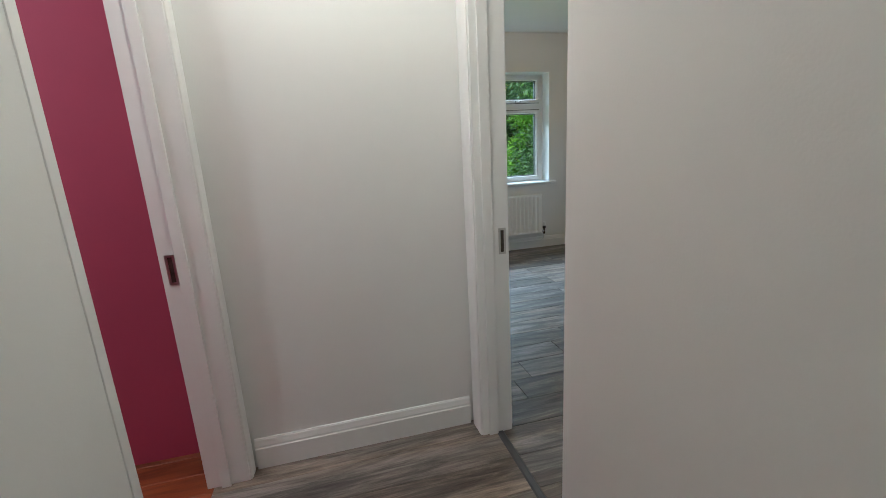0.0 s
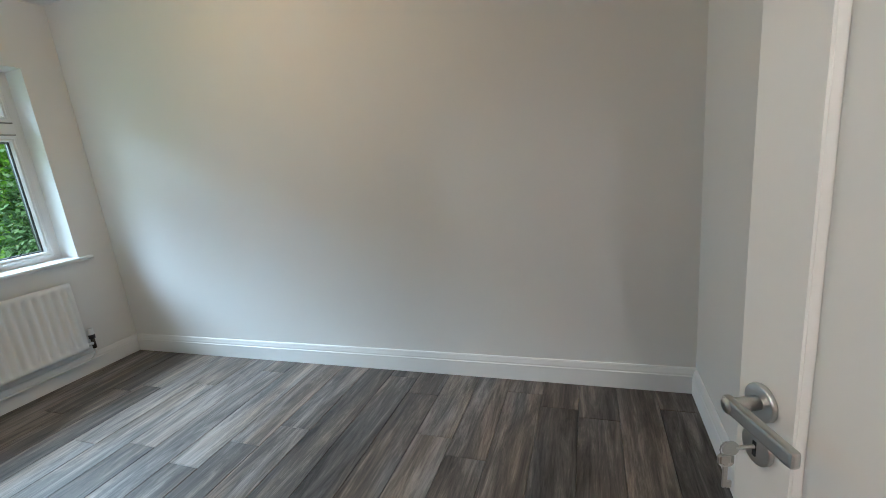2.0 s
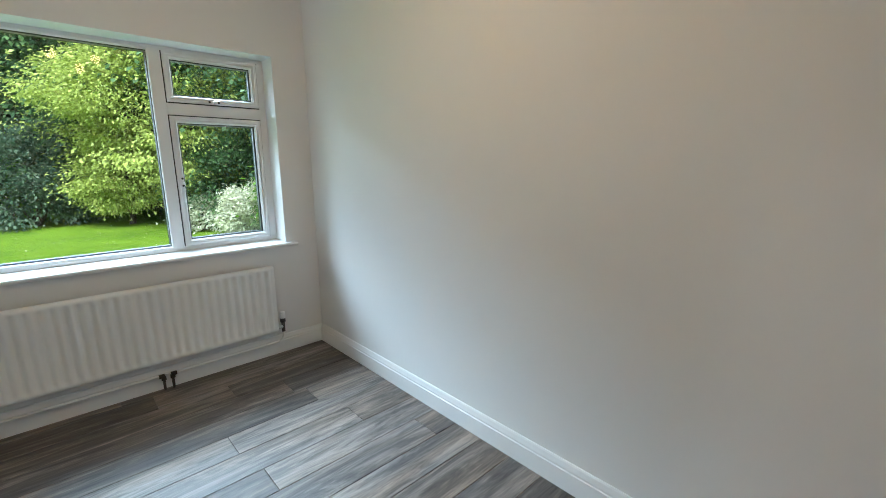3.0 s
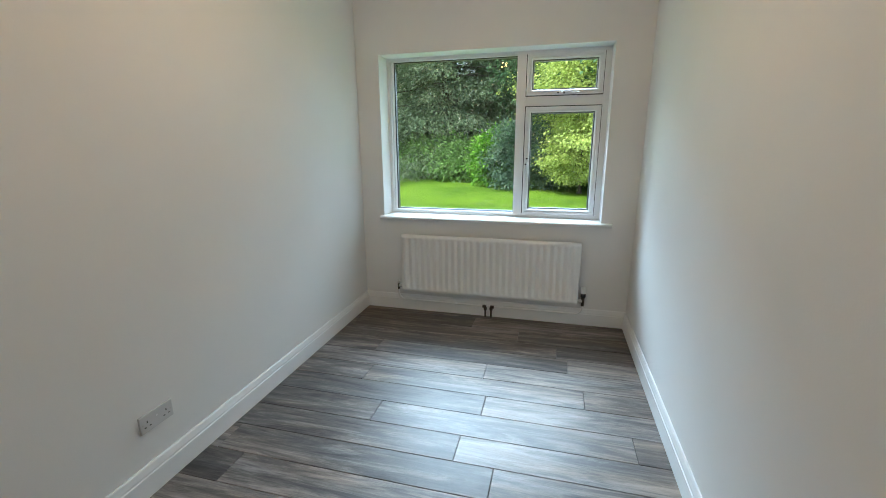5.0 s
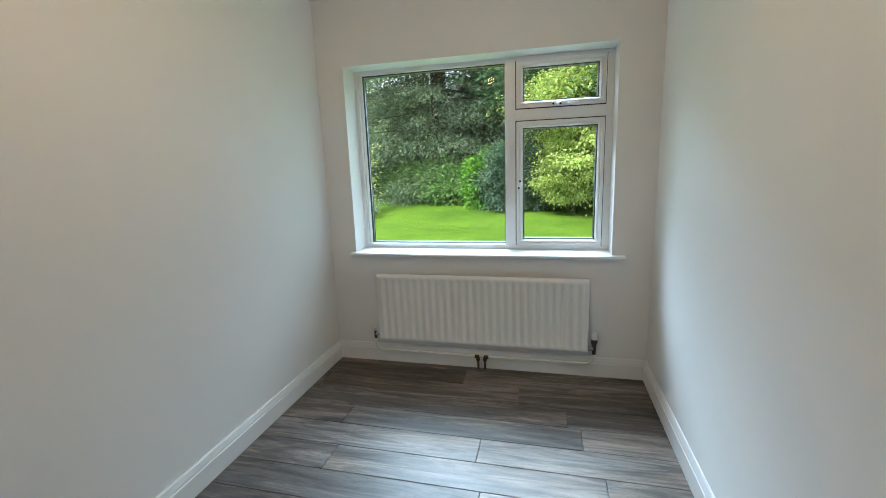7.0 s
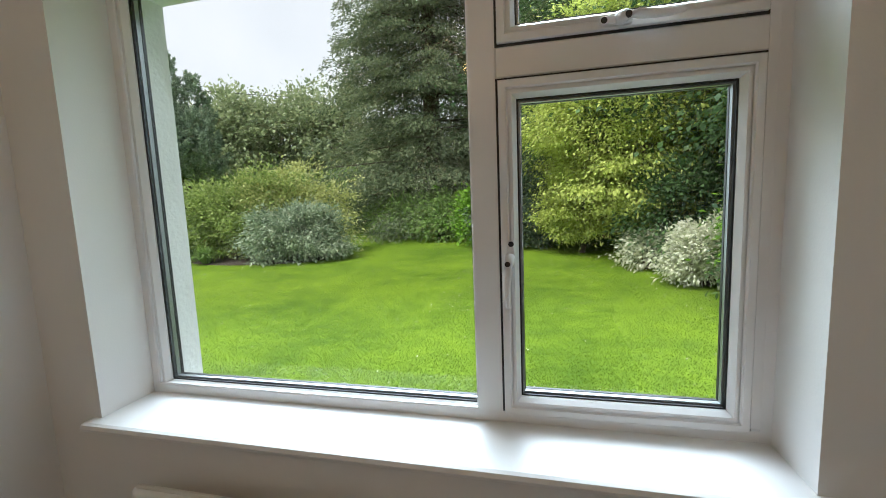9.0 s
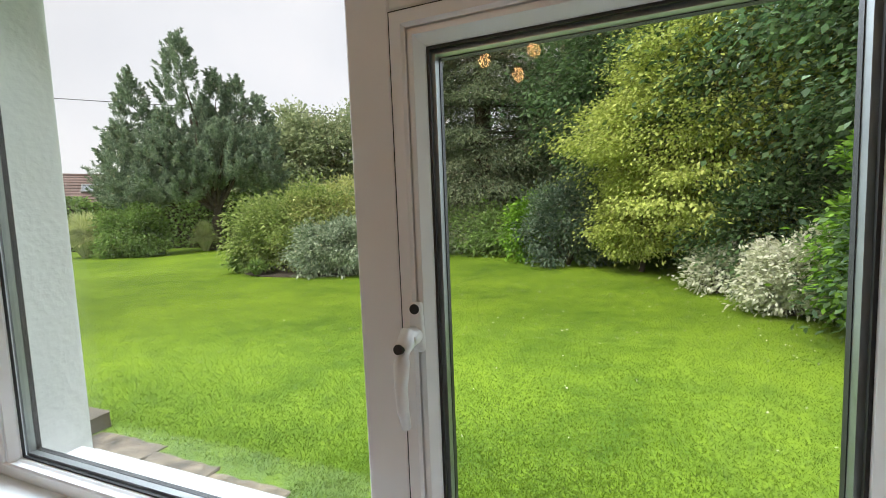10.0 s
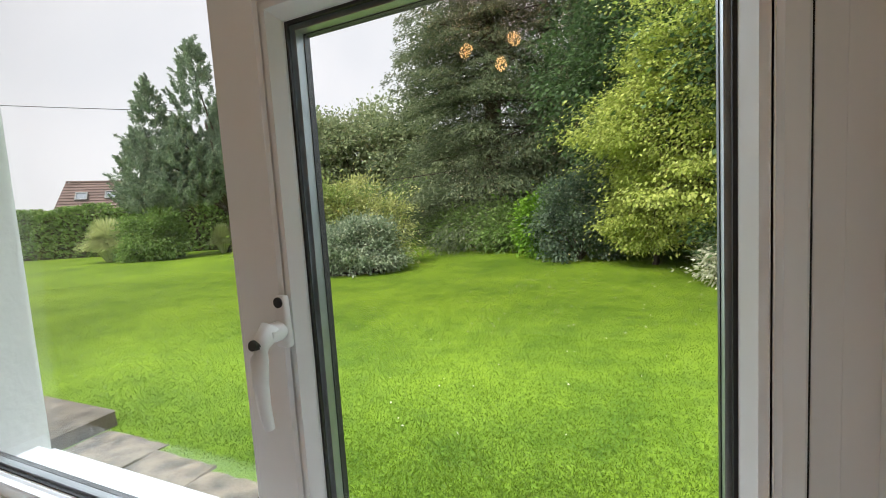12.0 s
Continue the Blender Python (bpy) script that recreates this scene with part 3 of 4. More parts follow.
def radiator():
    r = thing("radiator", "white ribbed steel panel radiator under the window", "radiator", pose(0, 0, 0))
    ribs, per = 27, 8
    pitch = (RX1 - RX0 - 0.03) / ribs
    xs = [RX0, RX0 + 0.006]
    depth = [0.014, 0.004]
    for i in range(ribs):
        for k in range(per):
            u = k / per
            xs.append(RX0 + 0.015 + (i + u) * pitch)
            depth.append(0.018 * max(0.0, min(1.0, 1.15 - 2.6 * abs(u - 0.5) + 0.0)) ** 0.8)
    xs += [RX1 - 0.006, RX1]
    depth += [0.004, 0.014]
    zs = [RZ0, RZ0 + 0.006, RZ0 + 0.022, RZ0 + 0.034, RZ0 + 0.048, RZ1 - 0.048, RZ1 - 0.034, RZ1 - 0.022, RZ1 - 0.006, RZ1]
    amt = [0, 0, 0, 0.5, 1, 1, 0.5, 0, 0, 0]
    lip = [0.012, 0.003, 0, 0, 0, 0, 0, 0, 0.003, 0.012]
    bm = bmesh.new()
    grid = []
    for z, a, lp in zip(zs, amt, lip):
        row = []
        for j, (x, d) in enumerate(zip(xs, depth)):
            rim = j < 2 or j >= len(xs) - 2
            y = RY + (d if rim else (0.018 - d) * a) + lp
            row.append(bm.verts.new((x, y, z)))
        grid.append(row)
    for a, b in zip(grid, grid[1:]):
        for k in range(len(a) - 1):
            bm.faces.new((a[k], a[k + 1], b[k + 1], b[k]))
    bmesh.ops.recalc_face_normals(bm, faces=bm.faces)
    front = part("front_panel", bm, RADP, r, smooth=True)
    part("back_panel", box(RX0 + 0.001, RX1 - 0.001, RY + 0.0195, RY + 0.034, RZ0 + 0.001, RZ1 - 0.001, 0.004), RADP, r)
    for x in (RX0 + 0.25, RX1 - 0.25):
        part("bracket", box(x - 0.015, x + 0.015, RY + 0.028, YN + 0.001, RZ0 + 0.08, RZ1 - 0.08), RADP, r)
    # plain valve at one end, thermostatic valve at the other
    y = RY + 0.028
    lx, rx = RX0 - 0.035, RX1 + 0.038
    v = part("lockshield_valve", cylinder(0.010, pose(lx, y, 0.212), 0.055, 14), TARNISH, r, "tarnished metal lockshield valve", True)
    part("union_nut", cylinder(0.013, Matrix.Translation((RX0 - 0.016, y, 0.215)) @ pose(0, 0, 0, 0, 90), 0.032, 6), STEEL, v)
    part("valve_cap", cylinder(0.012, pose(lx, y, 0.250), 0.026, 14, 0.009), SOCKET, v, smooth=True)
    v = part("thermostatic_valve", cylinder(0.012, pose(rx, y, 0.205), 0.075, 14), TARNISH, r, "thermostatic valve with white cap and dark body", True)
    part("union_nut", cylinder(0.014, Matrix.Translation((RX1 + 0.016, y, 0.205)) @ pose(0, 0, 0, 0, 90), 0.034, 6), STEEL, v)
    part("valve_collar", cylinder(0.0185, pose(rx, y, 0.252), 0.028, 18), DARK_STEEL, v, smooth=True)
    part("valve_head", cylinder(0.019, pose(rx, y, 0.288), 0.046, 20, 0.0165, 0.003), UPVC, v, "white thermostatic head", True)
    py = YN - SKT - 0.020

    def run(x0, x1, zt, s):
        pts = [(x0, y, zt)]
        for k in range(7):
            a = k * math.pi / 12
            pts.append((x0 + s * 0.05 * (1 - math.cos(a)), y + (py - y) * k / 6, 0.150 - 0.055 * math.sin(a)))
        pts += [(x1 - s * 0.03, py, 0.092), (x1, py, 0.090)]
        return tube(pts, 0.0076, 10)

    part("pipe", run(lx, 1.957, 0.19, 1), RADP, r, "white painted pipe along the skirting", True)
    part("pipe", run(rx, 2.013, 0.175, -1), RADP, r, "white painted pipe along the skirting", True)
    for x, s in ((1.962, -1), (2.008, 1)):
        e = part("elbow", cylinder(0.0125, Matrix.Translation((x + s * 0.008, py, 0.090)) @ pose(0, 0, 0, 0, 90), 0.030, 14, bevel=0.002), TARNISH, r, "dark compression elbow", True)
        part("nut", cylinder(0.014, pose(x, py, 0.074), 0.02, 6), TARNISH, e)
        part("tail", cylinder(0.0075, pose(x, py, 0.031), 0.075, 10), TARNISH, e, smooth=True)
    return r


radiator()


# ---- socket ----
def double_socket(x, y, z):
    s = thing("double_socket", "pale grey double power socket on the wall above skirting", "socket", pose(x, y, z))
    part("face_plate", box(0, 0.010, -0.073, 0.073, -0.037, 0.037, 0.003, seg=2), SOCKET, s)
    for dy in (-0.034, 0.034):
        for ay, az, w, h in ((0, 0.006, 0.004, 0.009), (-0.011, -0.014, 0.008, 0.0045), (0.011, -0.014, 0.008, 0.0045)):
            part("pin_hole", box(0.0098, 0.0104, dy * 1.25 + ay - w / 2, dy * 1.25 + ay + w / 2, az - h / 2, az + h / 2), BLACK, s)
    part("mark", box(0.0098, 0.0106, -0.004, 0.004, 0.006, 0.012, 0.0003), UPVC, s, "small white mark on the plate")
    for dy in (-0.0615, 0.0615):
        part("screw", cylinder(0.003, Matrix.Translation((0.0102, dy, 0.0)) @ pose(0, 0, 0, 0, 90), 0.001, 10), STEEL, s)


double_socket(XL, 2.195, 0.298)


# ---- ceiling fitting ----
def ceiling_spots():
    c = thing("ceiling_light", "three-arm ceiling light with warm glowing bulbs", "ceiling light", pose(1.95, 2.46, H))
    part("ceiling_plate", cylinder(0.055, pose(0, 0, -0.012), 0.024, 28, 0.045), STEEL, c, smooth=True)
    for bx, by, bz in BULBS:
        d = Vector((bx - 1.95, by - 2.46, bz - H))
        arm = part("arm", tube([(0, 0, -0.02), d * 0.35 + Vector((0, 0, -0.02)), d * 0.8], 0.005, 8), STEEL, c, "steel arm", True)
        out = d.normalized()
        rot = out.to_track_quat("Z", "Y").to_matrix().to_4x4()
        part("lamp_holder", cylinder(0.019, Matrix.Translation(d * 0.80) @ rot, 0.03, 18, 0.016), STEEL, arm, smooth=True)
        bm = bmesh.new()
        bmesh.ops.create_uvsphere(bm, u_segments=16, v_segments=10, radius=0.034)
        for v in bm.verts:
            v.co.z *= 1.25
        bmesh.ops.transform(bm, verts=bm.verts, matrix=Matrix.Translation(d) @ rot)
        b = part("bulb", bm, BULB_GLOW, arm, "warm glowing bulb", True)
        b.visible_shadow = False


ceiling_spots()


def downlight(x, y):
    d = thing("downlight", "round recessed hall ceiling downlight, lit", "downlight", pose(x, y, H))
    bm = bmesh.new()
    outer_, inner_ = [], []
    for k in range(28):
        a = 2 * math.pi * k / 28
        outer_.append(bm.verts.new((0.045 * math.cos(a), 0.045 * math.sin(a), -0.001)))
        inner_.append(bm.verts.new((0.034 * math.cos(a), 0.034 * math.sin(a), -0.006)))
    for k in range(28):
        bm.faces.new((outer_[k], outer_[(k + 1) % 28], inner_[(k + 1) % 28], inner_[k]))
    part("bezel", bm, STEEL, d)
    part("lens", cylinder(0.034, pose(0, 0, -0.0035), 0.002, 28), BULB_GLOW, d)


downlight(0.33, 0.75)

# ---- garden ground ----
bm = bmesh.new()
bmesh.ops.create_grid(bm, x_segments=2, y_segments=2, size=400)
bmesh.ops.transform(bm, verts=bm.verts, matrix=pose(0, 0, GROUND))
setting("ground", bm, LAWN, "mown bright green garden lawn", "lawn")
rng = np.random.default_rng(7)


def raw_mesh(name, verts, faces_n, mat, parent=None, label="", smooth=False):
    """verts: (n, faces_n, 3) one polygon each."""
    n = verts.shape[0]
    me = bpy.data.meshes.new(name)
    me.vertices.add(n * faces_n)
    me.vertices.foreach_set("co", verts.reshape(-1).astype(np.float32))
    me.loops.add(n * faces_n)
    me.loops.foreach_set("vertex_index", np.arange(n * faces_n, dtype=np.int32))
    me.polygons.add(n)
    me.polygons.foreach_set("loop_start", np.arange(0, n * faces_n, faces_n, dtype=np.int32))
    me.materials.append(mat)
    me.update()
    me.validate()
    ob = new(name, me)
    if parent:
        ob.parent = parent
    if label:
        ob["label"] = label
    return ob


def unit(v):
    return v / np.maximum(np.linalg.norm(v, axis=-1, keepdims=True), 1e-6)


def leaves(points, along, size, wide, droop=0.3):
    """Bent four-corner leaves at points, growing roughly along the given directions."""
    n = len(points)
    d = unit(along + rng.normal(0, 0.45, (n, 3)))
    d[:, 2] -= droop * rng.random(n)
    d = unit(d)
    side = unit(np.cross(d, unit(rng.normal(0, 0.55, (n, 3)) + np.array([0, 0, 1.0]))))
    nor = np.cross(side, d)
    s = (size * (0.6 + 0.8 * rng.random(n)))[:, None]
    v = np.empty((n, 4, 3))
    v[:, 0] = points - d * s * 0.5
    v[:, 1] = points - side * s * wide * 0.5 + nor * s * 0.08
    v[:, 2] = points + d * s * 0.5 - nor * s * 0.05
    v[:, 3] = points + side * s * wide * 0.5 + nor * s * 0.08
    return v


def crown_points(c, r, clumps, per, clump_r, low=-0.9, shell=0.55, flat=0.55, lumps=0.25):
    """Leaves in clumps through the outer part of a lumpy ellipsoid, with gaps between the clumps."""
    c, r = np.array(c), np.array(r)
    d = unit(rng.normal(0, 1, (clumps * 3, 3)))
    d = d[d[:, 2] > low][:clumps]
    k = len(d)
    wob = 1 + lumps * np.sin(3.1 * d[:, 0] + 1.7 * c[0]) * np.cos(2.7 * d[:, 1] + c[1]) + lumps * 0.7 * np.sin(5.3 * d[:, 2] + 4 * d[:, 0] + c[0])
    rad = (shell + (1 - shell) * rng.random(k) ** 0.6) * wob
    cc = c + d * r * rad[:, None]
    idx = np.repeat(np.arange(k), per)
    off = rng.normal(0, 1, (k * per, 3)) * clump_r * np.array([1, 1, flat])
    off *= (0.6 + 0.8 * rng.random(k))[idx][:, None]
    return cc[idx] + off, unit(d[idx] * 0.8 + unit(off) * 0.6), cc


def limbs(base, targets, r0, seg=6):
    """Bent limbs from a base point to targets, in one mesh."""
    whole = bmesh.new()
    for t in targets:
        b, t = Vector(base), Vector(t)
        mid = b.lerp(t, 0.5) + Vector((0, 0, 0.12 * (t - b).length))
        piece = tube([b, b.lerp(mid, 0.5), mid, t], [r0, r0 * 0.75, r0 * 0.5, r0 * 0.12], seg)
        tmp = bpy.data.meshes.new("tmp")
        piece.to_mesh(tmp)
        piece.free()
        whole.from_mesh(tmp)
        bpy.data.meshes.remove(tmp)
    return whole


def shrub(name, label, category, x, y, r, h, clumps, per, clump_r, size, mat, wide=0.5, low=-0.25, droop=0.3, shell=0.6, flat=0.7):
    s = thing(name, label, category, pose(x, y, GROUND))
    p, d, cc = crown_points((0, 0, h * 0.42), (r[0], r[1], h * 0.55), clumps, per, clump_r, -0.75, shell, flat)
    keep = p[:, 2] > 0.02
    raw_mesh("crown", leaves(p[keep], d[keep], size, wide, droop), 4, mat, s)
    pick = cc[rng.integers(0, len(cc), 9)]
    part("stems", limbs((0, 0, -0.03), [tuple(q * 0.8) for q in pick], 0.035), BARK, s)
    return s


def broad_tree(name, label, x, y, h, r, clumps, per, clump_r, size, mat, trunk_h=2.0, trunk_r=0.2, low=-0.8, wide=0.55, crown_z=None, crown_h=None, droop=0.4, shell=0.5, flat=0.5):
    t = thing(name, label, "tree", pose(x, y, GROUND))
    cz = (h + trunk_h) / 2 if crown_z is None else crown_z
    ch = (h - trunk_h) / 2 if crown_h is None else crown_h
    p, d, cc = crown_points((0, 0, cz), (r, r, ch), clumps, per, clump_r, low, shell, flat)
    keep = p[:, 2] > 0.05
    raw_mesh("crown", leaves(p[keep], d[keep], size, wide, droop), 4, mat, t)
    part("trunk", tube([(0, 0, -0.1), (0.05, 0.03, trunk_h * 0.5), (-0.04, 0.06, trunk_h), (0.05, 0, cz), (0, 0, cz + ch * 0.7)], [trunk_r * 1.25, trunk_r, trunk_r * 0.9, trunk_r * 0.55, trunk_r * 0.1], 10), BARK, t, smooth=True)
    pick = cc[rng.integers(0, len(cc), 16)]
    part("limbs", limbs((0, 0, trunk_h), [tuple(q) for q in pick], trunk_r * 0.45), BARK, t)
    return t


def conifer(name, label, x, y, h, r, whorls, per_whorl, sprays, size, mat, bare=0.03, trunk_r=0.25, droop=0.25, lift=0.1, power=0.75):
    """Layered drooping boughs that carry flat sprays of needles."""
    t = thing(name, label, "conifer tree", pose(x, y, GROUND))
    P, D, bough = [], [], []
    for i in range(whorls):
        f = (i + rng.random()) / whorls
        z0 = h * (bare + (1 - bare) * f)
        for _ in range(per_whorl):
            a = rng.random() * 2 * math.pi
            ln = r * (1 - f) ** power * (0.65 + 0.5 * rng.random()) + 0.15
            n = max(6, int(sprays * (0.25 + ln / r)))
            u = rng.random(n) ** 0.6
            dirv = np.array([math.cos(a), math.sin(a), 0.0])
            lat = np.array([-math.sin(a), math.cos(a), 0.0])
            tilt = rng.normal(0, 0.13)
            fan = ln * 0.20 * (1.05 - u)
            w = rng.normal(0, 1, n) * (fan + 0.06 * ln)
            p = dirv * (u * ln)[:, None] + lat * w[:, None]
            p[:, 2] += z0 + lift * ln * u - droop * ln * u ** 2 - 0.30 * np.abs(w) + tilt * ln * u + rng.normal(0, 0.012 * ln + 0.03, n)
            P.append(p)
            D.append(unit(dirv + lat * (w / (ln * 0.3))[:, None] + np.array([0, 0, -0.25])))
            if rng.random() < 0.35:
                bough.append(((0, 0, z0), tuple(dirv * ln * 0.85 + np.array([0, 0, z0 + lift * ln - droop * ln * 0.7]))))
    p, d = np.concatenate(P), np.concatenate(D)
    keep = p[:, 2] > 0.05
    raw_mesh("crown", leaves(p[keep], d[keep], size, 0.34, 0.25), 4, mat, t)
    part("trunk", tube([(0, 0, -0.1), (0.03, 0, h * 0.3), (0, 0.04, h * 0.65), (0, 0, h * 0.98)], [trunk_r * 1.2, trunk_r, trunk_r * 0.6, 0.02], 10), BARK, t, smooth=True)
    whole = bmesh.new()
    for b, e in bough:
        piece = tube([b, e], [trunk_r * 0.16, 0.012], 5)
        tmp = bpy.data.meshes.new("tmp")
        piece.to_mesh(tmp)
        piece.free()
        whole.from_mesh(tmp)
        bpy.data.meshes.remove(tmp)
    tagged(part("boughs", whole, BARK, t), kind="stuff")
    return t


L_PINE = leaf_material("pine_needles", (0.125, 0.20, 0.14), (0.44, 0.55, 0.38))
L_SPRUCE = leaf_material("spruce_needles", (0.065, 0.105, 0.06), (0.28, 0.33, 0.18))
L_MAPLE = leaf_material("yellow_green_leaves", (0.22, 0.30, 0.05), (0.76, 0.82, 0.24))
L_DARK = leaf_material("dark_green_leaves", (0.035, 0.075, 0.036), (0.17, 0.28, 0.11))
L_HOLLY = leaf_material("blue_green_leaves", (0.055, 0.105, 0.07), (0.22, 0.29, 0.19), 0.30)
L_FRESH = leaf_material("fresh_green_leaves", (0.087, 0.203, 0.017), (0.290, 0.522, 0.058))
L_WHITE = leaf_material("white_edged_leaves", (0.46, 0.50, 0.3), (0.92, 0.91, 0.80))
L_RHODO = leaf_material("olive_green_leaves", (0.12, 0.2, 0.045), (0.5, 0.6, 0.2))
L_GOLD = leaf_material("golden_leaves", (0.3, 0.35, 0.09), (0.72, 0.74, 0.34))
L_GREY = leaf_material("grey_green_leaves", (0.13, 0.21, 0.12), (0.6, 0.68, 0.5), 0.25)
L_HEDGE = leaf_material("hedge_leaves", (0.11, 0.20, 0.05), (0.34, 0.50, 0.15))
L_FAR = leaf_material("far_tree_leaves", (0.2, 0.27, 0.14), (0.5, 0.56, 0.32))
L_STRAW = leaf_material("pale_grass_blades", (0.42, 0.5, 0.2), (0.85, 0.88, 0.52))
L_LAWN = leaf_material("lawn_blades", (0.085, 0.155, 0.011), (0.20, 0.305, 0.022))

# the pine on the far side of the lawn: several leaders on one leaning trunk
def pine(x, y):
    t = thing("pine_tree", "spreading green pine with several pointed tops", "conifer tree", pose(x, y, GROUND))
    across, deep = np.array([0.647, 0.763, 0.0]), np.array([-0.763, 0.647, 0.0])
    # across, deep, foot of the foliage, top, spread
    leaders = ((-1.15, 0.0, 3.2, 13.2, 2.5), (-3.6, -0.5, 2.9, 10.5, 1.9), (0.6, 0.7, 3.9, 11.5, 2.0), (1.85, 0.9, 3.9, 11.3, 1.8), (3.0, 0.2, 3.5, 10.1, 1.5),
               (-4.3, 0.3, 2.7, 7.9, 1.5), (-2.0, -1.8, 2.9, 8.3, 2.0), (0.8, -1.8, 4.1, 8.0, 1.9), (2.7, -1.2, 3.4, 7.6, 1.5), (-3.4, -1.2, 2.6, 5.6, 1.7), (0.0, 2.0, 4.0, 9.5, 2.2))
    P, D, tips = [], [], []
    for u, v, foot, top, wide in leaders:
        centre = across * u + deep * v
        top -= 0.8
        tips.append(tuple(centre + np.array([0, 0, top * 0.86])))
        for i in range(int(95 * wide)):
            f = rng.random() ** 1.15
            a = rng.random() * 2 * math.pi
            reach = wide * (1 - f) ** 0.75 * min(1.0, 0.55 + 2.2 * f) * (0.45 + 0.65 * rng.random() ** 0.6)
            out = np.array([math.cos(a), math.sin(a), 0.0])
            c = centre + out * reach + np.array([0, 0, foot + (top - foot) * f])
            grow = unit(out * (0.75 - 0.5 * f) + np.array([0, 0, 0.75]) + rng.normal(0, 0.18, 3))
            ln = 0.55 + 0.55 * rng.random() * (1.1 - 0.6 * f)
            n = 62
            q = rng.random(n)
            ring_ = rng.normal(0, 1, (n, 3))
            ring_ -= (ring_ @ grow)[:, None] * grow
            ring_ = unit(ring_)
            P.append(c + grow * (q * ln)[:, None] + ring_ * (0.20 * (1.05 - q) * np.sqrt(rng.random(n)) + 0.02)[:, None])
            D.append(unit(grow * 0.8 + ring_ * 0.7))
        z = np.linspace(top - 1.1, top + 0.3, 90)
        P.append(np.stack([rng.normal(0, 0.09, 90) * (top + 0.5 - z), rng.normal(0, 0.09, 90) * (top + 0.5 - z), z], 1) + centre)
        D.append(np.tile(np.array([0, 0, 1.0]), (90, 1)))
    raw_mesh("crown", leaves(np.concatenate(P), np.concatenate(D), 0.23, 0.24, 0.0), 4, L_PINE, t)
    part("trunk", tube([(-0.1, 0, -0.1), (0.0, 0, 0.9), (0.25, 0.1, 2.2), (0.1, 0.1, 3.4), (-0.6, -0.6, 8.0)], [0.42, 0.33, 0.28, 0.22, 0.06], 10), BARK, t, smooth=True)
    part("limbs", limbs((0.2, 0.1, 2.3), tips, 0.15), BARK, t)


pine(-20.3, 23.3)
conifer("spruce_tree", "tall dark spruce with layered drooping boughs", -3.3, 24.6, 22.0, 6.4, 48, 13, 480, 0.165, L_SPRUCE, 0.01, 0.4, 0.30, 0.12, 0.6)
conifer("spruce_tree", "dark spruce behind the yellow-green tree", 2.3, 26.0, 20.0, 5.6, 46, 9, 160, 0.27, L_SPRUCE, 0.02, 0.4, 0.25, 0.1, 0.6)
broad_tree("deciduous_tree", "yellow-green broadleaf tree hanging down to the lawn", 4.75, 15.6, 6.9, 2.75, 360, 330, 0.36, 0.085, L_MAPLE, 1.4, 0.14, -0.95, 0.55, 3.5, 3.1, 0.7, 0.60, 0.32)
broad_tree("deciduous_tree", "yellow-green low boughs beside the holly", 3.25, 15.7, 2.6, 1.15, 100, 190, 0.26, 0.085, L_MAPLE, 0.5, 0.07, -0.9, 0.55, 1.35, 1.2, 0.6, 0.5, 0.45)
broad_tree("deciduous_tree", "large dark green tree beside the lawn", 8.0, 16.0, 11.5, 4.6, 560, 160, 0.5, 0.13, L_DARK, 1.6, 0.3, -0.95, 0.6, 5.8, 5.6)
broad_tree("deciduous_tree", "large dark green tree beside the lawn", 8.4, 11.4, 9.0, 3.5, 460, 170, 0.42, 0.10, L_DARK, 1.2, 0.25, -0.95, 0.6, 4.4, 4.3)
broad_tree("deciduous_tree", "dark green tree behind the yellow-green tree", 4.5, 20.0, 13.0, 4.4, 420, 150, 0.55, 0.15, L_DARK, 1.6, 0.3, -0.95, 0.6, 6.6, 6.2)
shrub("holly_bush", "blue-green dense holly bush at lawn edge", "bush", 1.35, 16.9, (1.25, 1.1), 2.75, 190, 75, 0.20, 0.10, L_HOLLY)
shrub("laurel_bush", "fresh green laurel shoots beside the holly", "bush", 0.1, 18.0, (0.8, 0.8), 2.3, 80, 60, 0.2, 0.15, L_FRESH)
shrub("variegated_bush", "white-edged variegated bush overhanging the lawn", "bush", 4.95, 11.3, (0.66, 0.6), 1.2, 120, 90, 0.11, 0.075, L_WHITE, 0.5)
shrub("variegated_bush", "small white-edged bush under the tree", "bush", 4.35, 13.0, (0.5, 0.45), 0.95, 45, 60, 0.12, 0.08, L_WHITE, 0.5)
for sx, sy, rx_, h_ in ((5.35, 13.2, 1.3, 2.6), (6.3, 11.2, 1.1, 2.0), (6.0, 9.7, 1.1, 2.3), (6.6, 8.2, 1.2, 2.4)):
    tagged(shrub("dark_bush", "dark green bush along the lawn edge", "bush", sx, sy, (rx_, rx_), h_, 170, 70, 0.2, 0.10, L_DARK), group="bushes along the lawn edge")
shrub("laurel_bush", "upright fresh green laurel at the lawn edge", "bush", 5.55, 10.15, (0.5, 0.5), 2.75, 120, 90, 0.17, 0.10, L_FRESH)
for sx, sy in ((-0.9, 20.0), (-3.0, 21.5), (-5.2, 24.5), (-7.4, 27.5)):
    tagged(shrub("dark_bush", "dark green undergrowth below the spruce", "bush", sx, sy, (1.9, 1.4), 1.9, 130, 60, 0.3, 0.15, L_HEDGE), group="undergrowth below the spruce")

